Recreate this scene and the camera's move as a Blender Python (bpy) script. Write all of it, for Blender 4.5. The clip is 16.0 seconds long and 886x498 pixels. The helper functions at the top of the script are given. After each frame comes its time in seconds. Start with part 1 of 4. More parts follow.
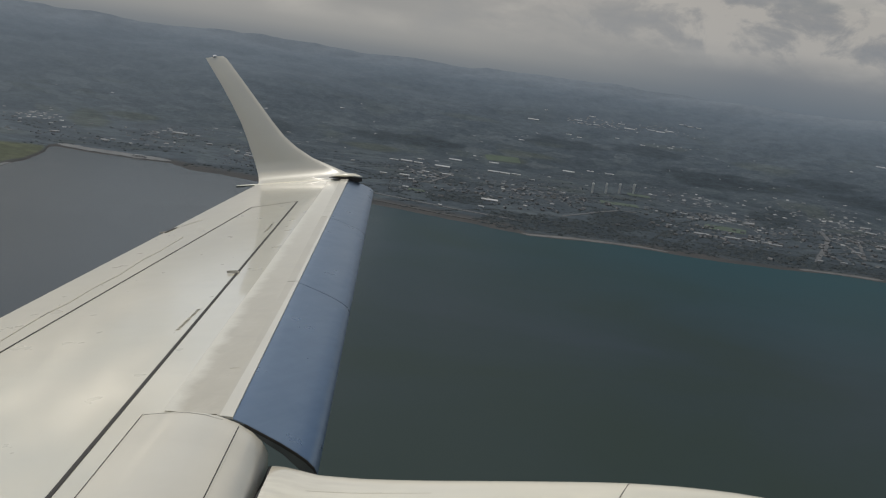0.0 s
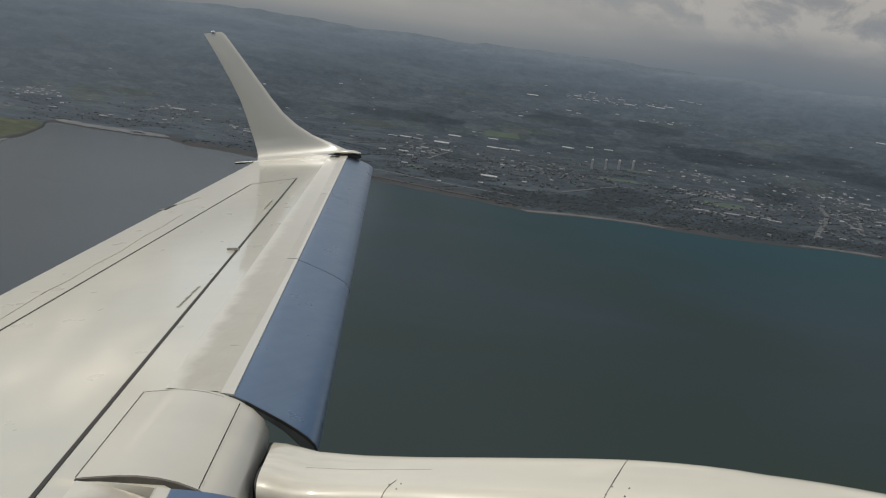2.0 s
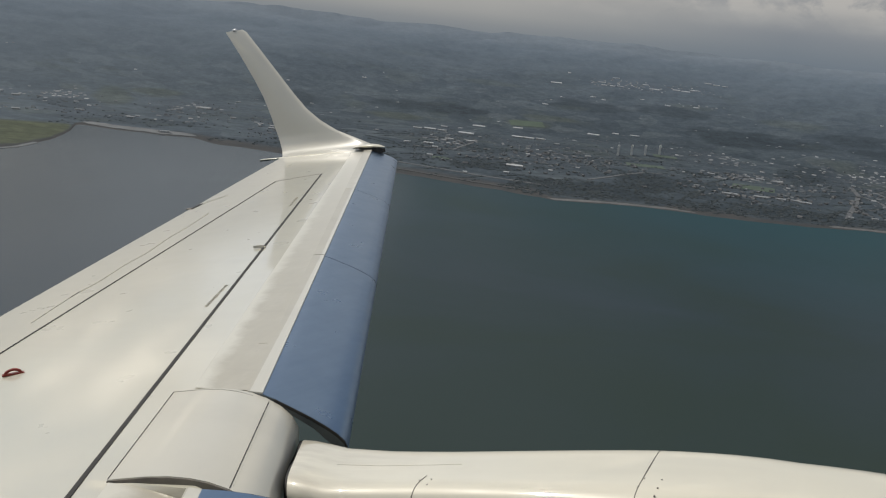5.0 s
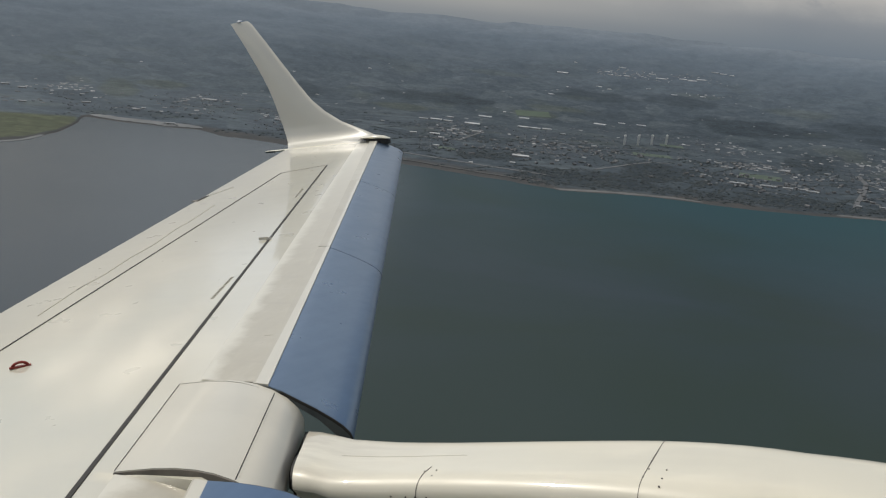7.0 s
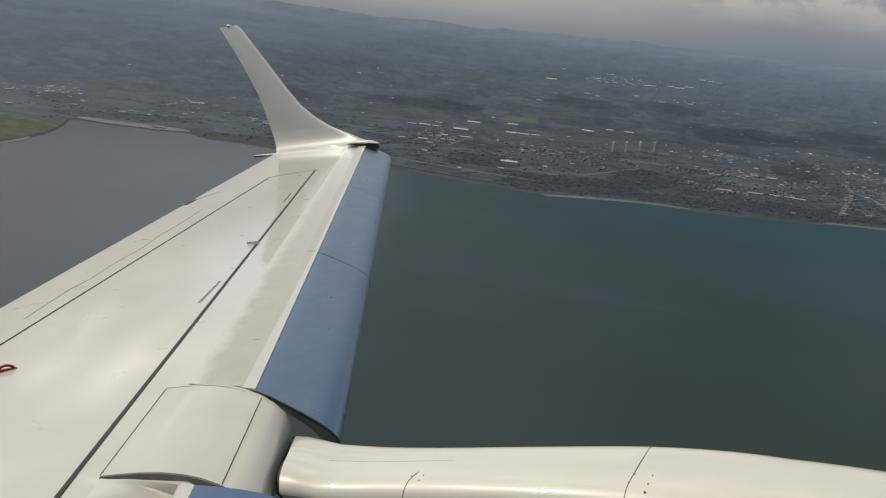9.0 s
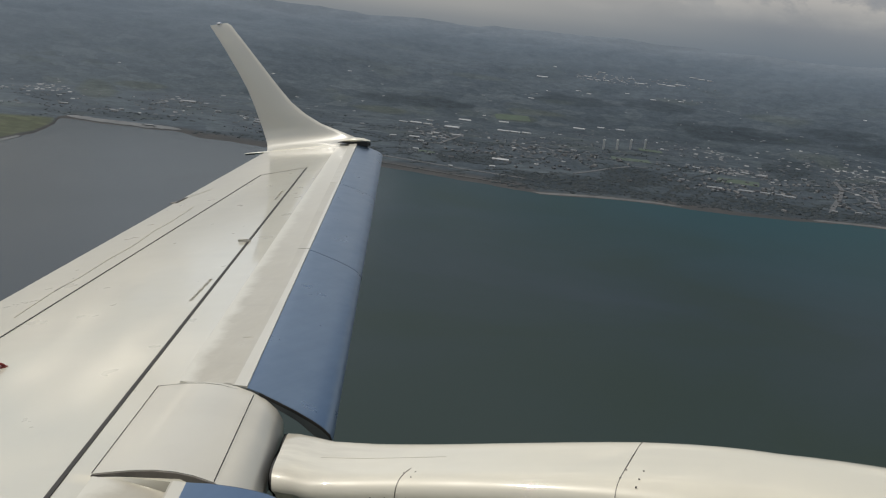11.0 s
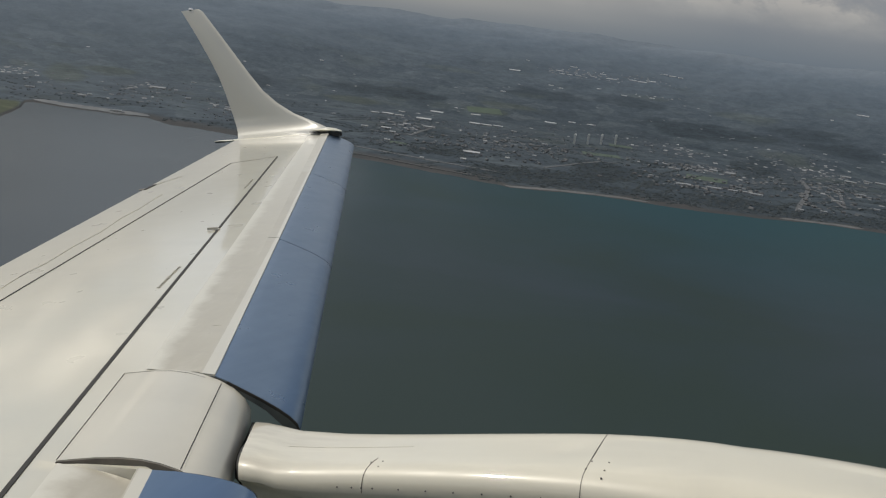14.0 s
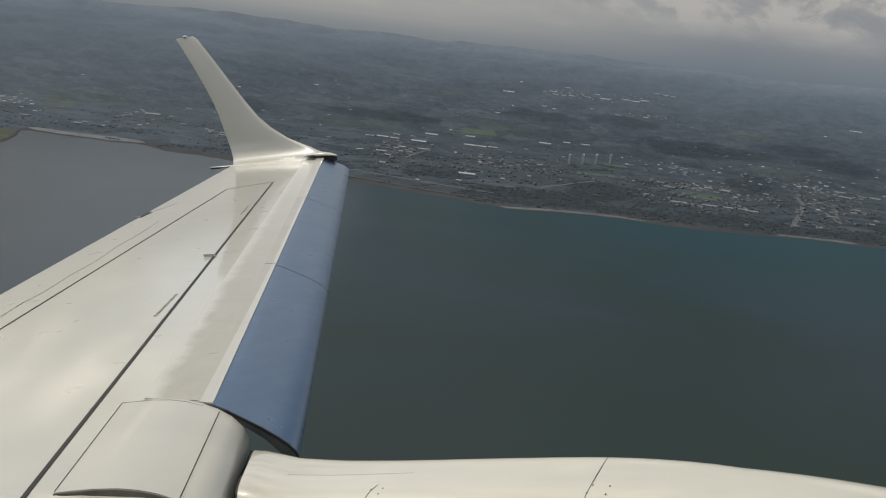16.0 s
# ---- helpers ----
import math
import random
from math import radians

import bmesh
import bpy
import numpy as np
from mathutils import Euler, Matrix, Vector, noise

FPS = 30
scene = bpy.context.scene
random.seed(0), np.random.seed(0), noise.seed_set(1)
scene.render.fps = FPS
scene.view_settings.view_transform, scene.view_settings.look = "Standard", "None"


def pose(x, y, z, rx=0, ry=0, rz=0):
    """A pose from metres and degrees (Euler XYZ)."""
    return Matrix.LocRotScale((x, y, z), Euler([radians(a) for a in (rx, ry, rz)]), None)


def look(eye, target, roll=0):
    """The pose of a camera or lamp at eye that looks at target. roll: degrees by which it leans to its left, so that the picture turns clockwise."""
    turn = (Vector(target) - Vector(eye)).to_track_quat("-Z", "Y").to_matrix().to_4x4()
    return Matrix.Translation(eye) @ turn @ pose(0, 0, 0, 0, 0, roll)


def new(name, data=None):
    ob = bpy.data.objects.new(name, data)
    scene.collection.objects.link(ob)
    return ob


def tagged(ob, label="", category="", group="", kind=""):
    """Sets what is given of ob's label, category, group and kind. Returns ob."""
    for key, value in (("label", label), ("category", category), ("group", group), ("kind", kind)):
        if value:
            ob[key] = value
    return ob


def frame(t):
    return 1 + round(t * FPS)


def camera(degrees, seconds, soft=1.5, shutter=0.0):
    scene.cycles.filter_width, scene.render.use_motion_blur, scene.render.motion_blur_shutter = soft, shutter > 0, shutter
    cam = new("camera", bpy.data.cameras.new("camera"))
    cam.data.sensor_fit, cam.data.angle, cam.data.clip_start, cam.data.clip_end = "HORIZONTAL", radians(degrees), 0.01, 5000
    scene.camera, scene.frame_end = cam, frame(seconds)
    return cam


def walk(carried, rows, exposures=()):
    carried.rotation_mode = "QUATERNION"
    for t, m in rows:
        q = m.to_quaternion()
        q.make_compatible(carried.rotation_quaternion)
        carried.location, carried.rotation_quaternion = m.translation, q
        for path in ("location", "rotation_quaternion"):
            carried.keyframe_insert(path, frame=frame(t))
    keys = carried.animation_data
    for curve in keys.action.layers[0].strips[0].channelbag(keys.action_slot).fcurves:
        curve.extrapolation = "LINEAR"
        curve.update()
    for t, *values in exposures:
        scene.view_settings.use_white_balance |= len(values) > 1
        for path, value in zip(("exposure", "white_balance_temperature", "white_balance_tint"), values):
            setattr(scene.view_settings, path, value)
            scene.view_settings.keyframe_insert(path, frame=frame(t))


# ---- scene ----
# ---- camera: held still at a cabin window of a climbing airliner ----
# aircraft axes: x to the nose, y out along the port wing, z up; ATT sets its attitude over the sea
ALT = 330.0
ATT = pose(0, 0, ALT, -0.699, -12.395, -21.649)
cam = camera(49.0, 16.0, soft=1.2)
VIEW = (
    (0, 2.222, 1.436, 1.473, 84.77, 3.46, 23.11),
    (0.5, 2.225, 1.438, 1.479, 84.83, 3.07, 23.02),
    (1, 2.224, 1.434, 1.480, 84.30, 3.45, 22.69),
    (1.5, 2.220, 1.427, 1.481, 84.12, 3.76, 22.87),
    (2, 2.223, 1.427, 1.482, 83.37, 3.46, 23.06),
    (2.5, 2.223, 1.433, 1.487, 83.12, 3.85, 23.19),
    (3, 2.219, 1.440, 1.490, 82.68, 3.52, 23.37),
    (3.5, 2.220, 1.446, 1.486, 81.84, 4.03, 24.06),
    (4, 2.218, 1.453, 1.486, 81.90, 4.00, 24.72),
    (4.5, 2.219, 1.456, 1.486, 82.44, 5.00, 24.24),
    (4.7, 2.221, 1.458, 1.488, 82.96, 5.20, 24.45),
    (6.8, 2.229, 1.459, 1.486, 82.48, 5.11, 24.66),
    (7, 2.232, 1.463, 1.489, 82.44, 5.48, 24.85),
    (7.5, 2.231, 1.465, 1.495, 82.38, 5.32, 25.09),
    (8, 2.230, 1.457, 1.489, 82.80, 4.81, 24.58),
    (8.5, 2.233, 1.454, 1.490, 82.42, 4.92, 24.15),
    (9, 2.235, 1.453, 1.491, 82.69, 5.06, 24.18),
    (11.5, 2.238, 1.447, 1.487, 82.40, 4.93, 23.43),
    (12, 2.244, 1.450, 1.492, 82.18, 4.38, 23.34),
    (12.5, 2.246, 1.442, 1.488, 82.08, 4.34, 22.97),
    (13, 2.245, 1.445, 1.491, 81.76, 4.02, 23.03),
    (13.5, 2.242, 1.441, 1.488, 81.64, 4.31, 22.76),
    (14, 2.239, 1.435, 1.486, 81.92, 3.99, 22.02),
    (14.5, 2.238, 1.431, 1.484, 81.55, 3.79, 21.84),
    (15, 2.237, 1.440, 1.499, 80.88, 2.91, 21.86),
    (15.5, 2.239, 1.439, 1.499, 82.40, 4.02, 21.72),
    (16, 2.239, 1.437, 1.497, 83.18, 4.84, 21.71),
)
walk(cam, [(t, ATT @ pose(x, y, z, a, b, c)) for t, x, y, z, a, b, c in VIEW],
     [(0.0, -0.29), (2.0, -0.27), (3.5, -0.24), (4.7, -0.12), (6.8, -0.05), (9.0, -0.05), (11.5, -0.14), (14.5, -0.20), (16.0, -0.17)])

# ---- sky and sun ----
SUN_AIR = Vector((-0.42, 0.03, 0.90)).normalized()
SUN = (ATT.to_3x3() @ SUN_AIR).normalized()
sun = new("sun", bpy.data.lights.new("sun", "SUN"))
sun.data.energy, sun.data.angle, sun.data.color = 2.5, radians(0.6), (1.0, 0.94, 0.84)
sun.matrix_basis = look((0, 0, 900), Vector((0, 0, 900)) - SUN)

world = bpy.data.worlds.new("world")
scene.world = world
world.use_nodes = True


def node(tree, kind, **values):
    n = tree.nodes.new(kind)
    for k, v in values.items():
        if k in n.inputs:
            n.inputs[k].default_value = v
    return n


def ramp(tree, fac, stops):
    n = tree.nodes.new("ShaderNodeValToRGB")
    e = n.color_ramp.elements
    while len(e) < len(stops):
        e.new(0.5)
    for el, (p, c) in zip(e, stops):
        el.position = p
        el.color = (*c, 1) if len(c) == 3 else c
    tree.links.new(fac, n.inputs["Fac"])
    return n.outputs["Color"]


def maths(tree, op, a, b=None, clamp=False):
    n = tree.nodes.new("ShaderNodeMath")
    n.operation, n.use_clamp = op, clamp
    for i, v in enumerate((a, b)):
        if v is None:
            continue
        if isinstance(v, (int, float)):
            n.inputs[i].default_value = v
        else:
            tree.links.new(v, n.inputs[i])
    return n.outputs[0]


def mixc(tree, fac, a, b, mode="MIX"):
    n = tree.nodes.new("ShaderNodeMix")
    n.data_type, n.blend_type = "RGBA", mode
    for sock, v in ((n.inputs[0], fac), (n.inputs[6], a), (n.inputs[7], b)):
        if isinstance(v, (int, float)):
            sock.default_value = v
        elif isinstance(v, tuple):
            sock.default_value = (*v, 1)
        else:
            tree.links.new(v, sock)
    return n.outputs[2]


def noise_tex(tree, vec, scale, detail=4.0, rough=0.55, distort=0.0):
    n = tree.nodes.new("ShaderNodeTexNoise")
    n.inputs["Scale"].default_value = scale
    n.inputs["Detail"].default_value = detail
    n.inputs["Roughness"].default_value = rough
    n.inputs["Distortion"].default_value = distort
    if vec is not None:
        tree.links.new(vec, n.inputs["Vector"])
    return n.outputs["Fac"]


def stretch_sky(tree, vec, scale):
    n = tree.nodes.new("ShaderNodeMapping")
    n.inputs["Scale"].default_value = scale
    tree.links.new(vec, n.inputs["Vector"])
    return n.outputs[0]


def build_sky():
    tree = world.node_tree
    bg = tree.nodes["Background"]
    sky = tree.nodes.new("ShaderNodeTexSky")
    sky.sky_type, sky.sun_disc = "NISHITA", False
    sky.sun_elevation = math.asin(SUN.z)
    sky.sun_rotation = math.atan2(SUN.x, SUN.y)
    sky.air_density, sky.dust_density, sky.ozone_density = 1.2, 1.5, 1.0
    blue = mixc(tree, 1.0, sky.outputs[0], (0.075, 0.075, 0.075), "MULTIPLY")
    co = tree.nodes.new("ShaderNodeTexCoord").outputs["Generated"]
    sep = tree.nodes.new("ShaderNodeSeparateXYZ")
    tree.links.new(co, sep.inputs[0])
    h = maths(tree, "MAXIMUM", sep.outputs["Z"], 0.0)
    # broken cloud deck overhead, seen in perspective
    inv = maths(tree, "DIVIDE", 1.0, maths(tree, "ADD", h, 0.12))
    comb = tree.nodes.new("ShaderNodeCombineXYZ")
    tree.links.new(maths(tree, "MULTIPLY", sep.outputs["X"], inv), comb.inputs[0])
    tree.links.new(maths(tree, "MULTIPLY", sep.outputs["Y"], inv), comb.inputs[1])
    deck = noise_tex(tree, comb.outputs[0], 0.9, 6.0, 0.5, 0.3)
    puff = noise_tex(tree, comb.outputs[0], 3.0, 7.0, 0.58, 0.4)
    cover = ramp(tree, deck, ((0.46, (0, 0, 0)), (0.58, (1, 1, 1))))
    tone = ramp(tree, puff, ((0.38, (0.50, 0.505, 0.51)), (0.50, (0.78, 0.755, 0.71)), (0.60, (1.25, 1.17, 1.03))))
    clouds = mixc(tree, cover, blue, tone)
    # far cumulus banks low over the land
    bank = noise_tex(tree, stretch_sky(tree, co, (1.0, 1.0, 2.2)), 7.0, 6.0, 0.55, 0.15)
    large = noise_tex(tree, stretch_sky(tree, co, (1.0, 1.0, 3.0)), 3.1, 3.0, 0.5, 0.0)
    tops = ramp(tree, bank, ((0.36, (0.30, 0.32, 0.35)), (0.46, (0.39, 0.388, 0.38)), (0.54, (0.50, 0.48, 0.45)), (0.64, (0.74, 0.70, 0.63))))
    grey = mixc(tree, ramp(tree, large, ((0.38, (0, 0, 0)), (0.48, (1, 1, 1)))), (0.36, 0.357, 0.345), tops)
    heap = noise_tex(tree, stretch_sky(tree, co, (1.0, 1.0, 1.7)), 16.0, 7.0, 0.6, 0.3)
    lift = ramp(tree, h, ((0.034, (0, 0, 0)), (0.056, (1, 1, 1))))
    white = ramp(tree, heap, ((0.38, (0.30, 0.32, 0.35)), (0.47, (0.40, 0.40, 0.40)), (0.56, (0.68, 0.64, 0.58))))
    east = ramp(tree, sep.outputs["X"], ((0.05, (0, 0, 0)), (0.22, (1, 1, 1))))
    grey = mixc(tree, maths(tree, "MULTIPLY", lift, east), grey, white)
    low = ramp(tree, h, ((0.0, (1, 1, 1)), (0.09, (1, 1, 1)), (0.15, (0, 0, 0))))
    clouds = mixc(tree, low, clouds, grey)
    veil = ramp(tree, h, ((0.0, (1, 1, 1)), (0.026, (0.97, 0.97, 0.97)), (0.052, (0.55, 0.55, 0.55)), (0.085, (0.5, 0.5, 0.5)), (0.12, (0.45, 0.45, 0.45)), (0.17, (0.0, 0.0, 0.0))))
    murk = ramp(tree, h, ((0.0, (0.222, 0.246, 0.266)), (0.008, (0.258, 0.275, 0.287)), (0.020, (0.345, 0.348, 0.342)), (0.034, (0.400, 0.396, 0.380)), (0.075, (0.37, 0.368, 0.358)), (0.12, (0.25, 0.25, 0.248))))
    cool = ramp(tree, h, ((0.0, (0.170, 0.204, 0.240)), (0.010, (0.188, 0.220, 0.252)), (0.030, (0.232, 0.254, 0.280)), (0.060, (0.285, 0.295, 0.305)), (0.12, (0.25, 0.25, 0.248))))
    murk = mixc(tree, ramp(tree, sep.outputs["X"], ((0.0, (0, 0, 0)), (0.28, (1, 1, 1)))), murk, cool)
    whole = mixc(tree, veil, clouds, murk)
    # pale blue clearing above the northern horizon, with ragged cloud edges
    ragged = maths(tree, "ADD", sep.outputs["X"], maths(tree, "MULTIPLY", maths(tree, "SUBTRACT", heap, 0.5), 0.22))
    gap = maths(tree, "MULTIPLY", ramp(tree, maths(tree, "ADD", ragged, 1.0), ((0.60, (0, 0, 0)), (0.66, (0.8,) * 3), (0.86, (0.8,) * 3), (0.98, (0, 0, 0)))), ramp(tree, h, ((0.095, (0, 0, 0)), (0.135, (1, 1, 1)), (0.26, (1, 1, 1)), (0.36, (0, 0, 0)))))
    tree.links.new(mixc(tree, gap, whole, (0.66, 0.72, 0.79)), bg.inputs["Color"])
    bg.inputs["Strength"].default_value = 1.0


build_sky()


# ---- materials ----
def material(name, rough=0.5, metal=0.0):
    m = bpy.data.materials.new(name)
    m.use_nodes = True
    b = m.node_tree.nodes["Principled BSDF"]
    b.inputs["Roughness"].default_value = rough
    b.inputs["Metallic"].default_value = metal
    return m, m.node_tree, b


def position(tree):
    return tree.nodes.new("ShaderNodeNewGeometry").outputs["Position"]


def obj_co(tree):
    return tree.nodes.new("ShaderNodeTexCoord").outputs["Object"]


def stretch(tree, vec, s):
    n = tree.nodes.new("ShaderNodeMapping")
    n.inputs["Scale"].default_value = s
    tree.links.new(vec, n.inputs["Vector"])
    return n.outputs[0]


def bump(tree, bsdf, height, strength, distance):
    n = tree.nodes.new("ShaderNodeBump")
    n.inputs["Strength"].default_value = strength
    n.inputs["Distance"].default_value = distance
    tree.links.new(height, n.inputs["Height"])
    tree.links.new(n.outputs[0], bsdf.inputs["Normal"])


def paint(name, colour, dirt, rough=0.22, amount=0.5, coat=0.4, film=0.055):
    """Glossy aircraft paint with faint streaks of grime along the airflow."""
    m, t, b = material(name, rough)
    co = obj_co(t)
    streak = noise_tex(t, stretch(t, co, (0.6, 3.0, 1.0)), 1.1, 4, 0.5)
    spot = noise_tex(t, co, 2.4, 5, 0.6)
    fine = noise_tex(t, co, 5, 3, 0.5)
    f1 = ramp(t, streak, ((0.5, (0, 0, 0)), (0.75, (amount,) * 3)))
    f2 = ramp(t, spot, ((0.5, (0, 0, 0)), (0.8, (amount * 0.6,) * 3)))
    c = mixc(t, f1, colour, dirt)
    c = mixc(t, f2, c, dirt)
    t.links.new(c, b.inputs["Base Color"])
    t.links.new(ramp(t, fine, ((0.3, (rough * 0.9,) * 3), (0.7, (rough * 1.15,) * 3))), b.inputs["Roughness"])
    b.inputs["Coat Weight"].default_value = coat
    b.inputs["Coat Roughness"].default_value = film
    b.inputs["Coat IOR"].default_value = 1.6
    bump(t, b, noise_tex(t, co, 1.3, 1, 0.5), 0.06, 0.02)
    return m


WHITE = paint("white_paint", (0.645, 0.62, 0.51), (0.53, 0.50, 0.43), 0.3, 0.3, 1.0)
WINGLET = paint("winglet_paint", (0.52, 0.51, 0.45), (0.46, 0.45, 0.395), 0.34, 0.3, 0.9, 0.045)
GREY = paint("grey_primer", (0.475, 0.447, 0.365), (0.41, 0.38, 0.31), 0.32, 0.8, 0.45, 0.22)
NOSE_PAINT = paint("nose_paint", (0.60, 0.58, 0.50), (0.45, 0.43, 0.37), 0.34, 0.3, 0.5)
NAVY = paint("navy_paint", (0.035, 0.05, 0.11), (0.05, 0.06, 0.10), 0.3, 0.3, 0.4)


def worn_band():
    """Erosion-worn primer that thins out into the white paint along one edge."""
    m, t, b = material("worn_band", 0.4)
    co = obj_co(t)
    att = t.nodes.new("ShaderNodeAttribute")
    att.attribute_name = "wear"
    rag = noise_tex(t, stretch(t, co, (1.0, 1.6, 0.0)), 3.2, 5, 0.6)
    edge = maths(t, "ADD", att.outputs["Fac"], maths(t, "MULTIPLY", maths(t, "SUBTRACT", rag, 0.5), 0.7))
    spots = noise_tex(t, stretch(t, co, (1.0, 0.5, 0.0)), 7.0, 5, 0.65)
    grey = ramp(t, spots, ((0.30, (0.435, 0.405, 0.325)), (0.52, (0.465, 0.435, 0.35)), (0.66, (0.50, 0.47, 0.385)), (0.74, (0.38, 0.345, 0.275))))
    run = noise_tex(t, stretch(t, co, (0.35, 5.0, 0.0)), 3.0, 3, 0.5)
    grey = mixc(t, ramp(t, run, ((0.52, (0, 0, 0)), (0.72, (0.45,) * 3))), grey, (0.40, 0.37, 0.31))
    # the wear thins out towards the wing tip
    sep = t.nodes.new("ShaderNodeSeparateXYZ")
    t.links.new(co, sep.inputs[0])
    inner = ramp(t, maths(t, "DIVIDE", sep.outputs["Y"], 14.0), ((0.46, (1, 1, 1)), (0.64, (0.75,) * 3), (0.82, (0.3,) * 3)))
    worn = maths(t, "MULTIPLY", inner, ramp(t, edge, ((0.08, (0, 0, 0)), (0.34, (1, 1, 1)))))
    t.links.new(mixc(t, worn, (0.66, 0.64, 0.55), grey), b.inputs["Base Color"])
    b.inputs["Roughness"].default_value = 0.3
    b.inputs["Coat Weight"].default_value = 0.45
    b.inputs["Coat Roughness"].default_value = 0.22
    return m


BAND = worn_band()


def sooty(m, x0, x1):
    """Brown oily grime on a painted part, heaviest at x0 and gone at x1, drawn out along the airflow."""
    t = m.node_tree
    b = next(n for n in t.nodes if n.type == "BSDF_PRINCIPLED")
    clean = b.inputs["Base Color"].links[0].from_socket
    co = obj_co(t)
    sep = t.nodes.new("ShaderNodeSeparateXYZ")
    t.links.new(co, sep.inputs[0])
    along = maths(t, "DIVIDE", maths(t, "SUBTRACT", x1, sep.outputs["X"]), x1 - x0, True)
    runs = noise_tex(t, stretch(t, co, (1.2, 6.0, 6.0)), 3.0, 4, 0.6)
    amount = maths(t, "MULTIPLY", along, ramp(t, runs, ((0.36, (0.10,) * 3), (0.70, (0.5,) * 3))))
    t.links.new(mixc(t, amount, clean, (0.33, 0.285, 0.215)), b.inputs["Base Color"])
    return m


COWL = sooty(paint("cowl_paint", (0.75, 0.715, 0.585), (0.52, 0.49, 0.41), 0.42, 0.35, 0.9, 0.042), -0.1, 0.55)
GLOSS = paint("gloss_white_paint", (0.75, 0.715, 0.585), (0.52, 0.49, 0.41), 0.3, 0.3, 0.9, 0.03)


def sky_tinted_metal():
    m, t, b = material("sky_tinted_aluminium", 0.3, 1.0)
    co = obj_co(t)
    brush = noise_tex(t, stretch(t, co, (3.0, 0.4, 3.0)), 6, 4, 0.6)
    # blue of the reflected sky is put into the metal's base colour
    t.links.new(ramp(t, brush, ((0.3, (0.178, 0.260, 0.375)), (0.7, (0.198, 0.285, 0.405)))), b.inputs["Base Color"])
    t.links.new(ramp(t, noise_tex(t, co, 5, 4, 0.6), ((0.3, (0.27,) * 3), (0.7, (0.34,) * 3))), b.inputs["Roughness"])
    bump(t, b, noise_tex(t, co, 2.5, 2, 0.5), 0.10, 0.02)
    return m


METAL = sky_tinted_metal()


def plain(name, colour, rough=0.6, metal=0.0, scale=8.0, vary=0.25):
    m, t, b = material(name, rough, metal)
    n = noise_tex(t, obj_co(t), scale, 5, 0.6)
    lo = tuple(c * (1 - vary) for c in colour)
    hi = tuple(min(1, c * (1 + vary)) for c in colour)
    t.links.new(ramp(t, n, ((0.3, lo), (0.7, hi))), b.inputs["Base Color"])
    return m


# black for real sealant and slots, and for shade filled into gaps
BLACK = plain("black_joint_and_shade", (0.018, 0.017, 0.015), 0.7)
FAINT = plain("grey_sealant", (0.26, 0.25, 0.225), 0.7)
STENCIL = plain("stencil_grey", (0.54, 0.52, 0.455), 0.6)
BUFF = plain("pale_sealant", (0.50, 0.475, 0.40), 0.6)
RED = plain("red_paint", (0.24, 0.03, 0.02), 0.45)
RIVET = plain("rivet_steel", (0.10, 0.09, 0.08), 0.5, 0.3)
END_SHADE = plain("shaded_rib_grey", (0.075, 0.088, 0.09), 0.6)
POLISH = plain("polished_steel", (0.85, 0.85, 0.83), 0.05, 1.0)
# brown-grey for the painted shade at the nose end and the hinge fairing
SHADE = plain("shade_and_hinge_grey", (0.19, 0.175, 0.15), 0.6)


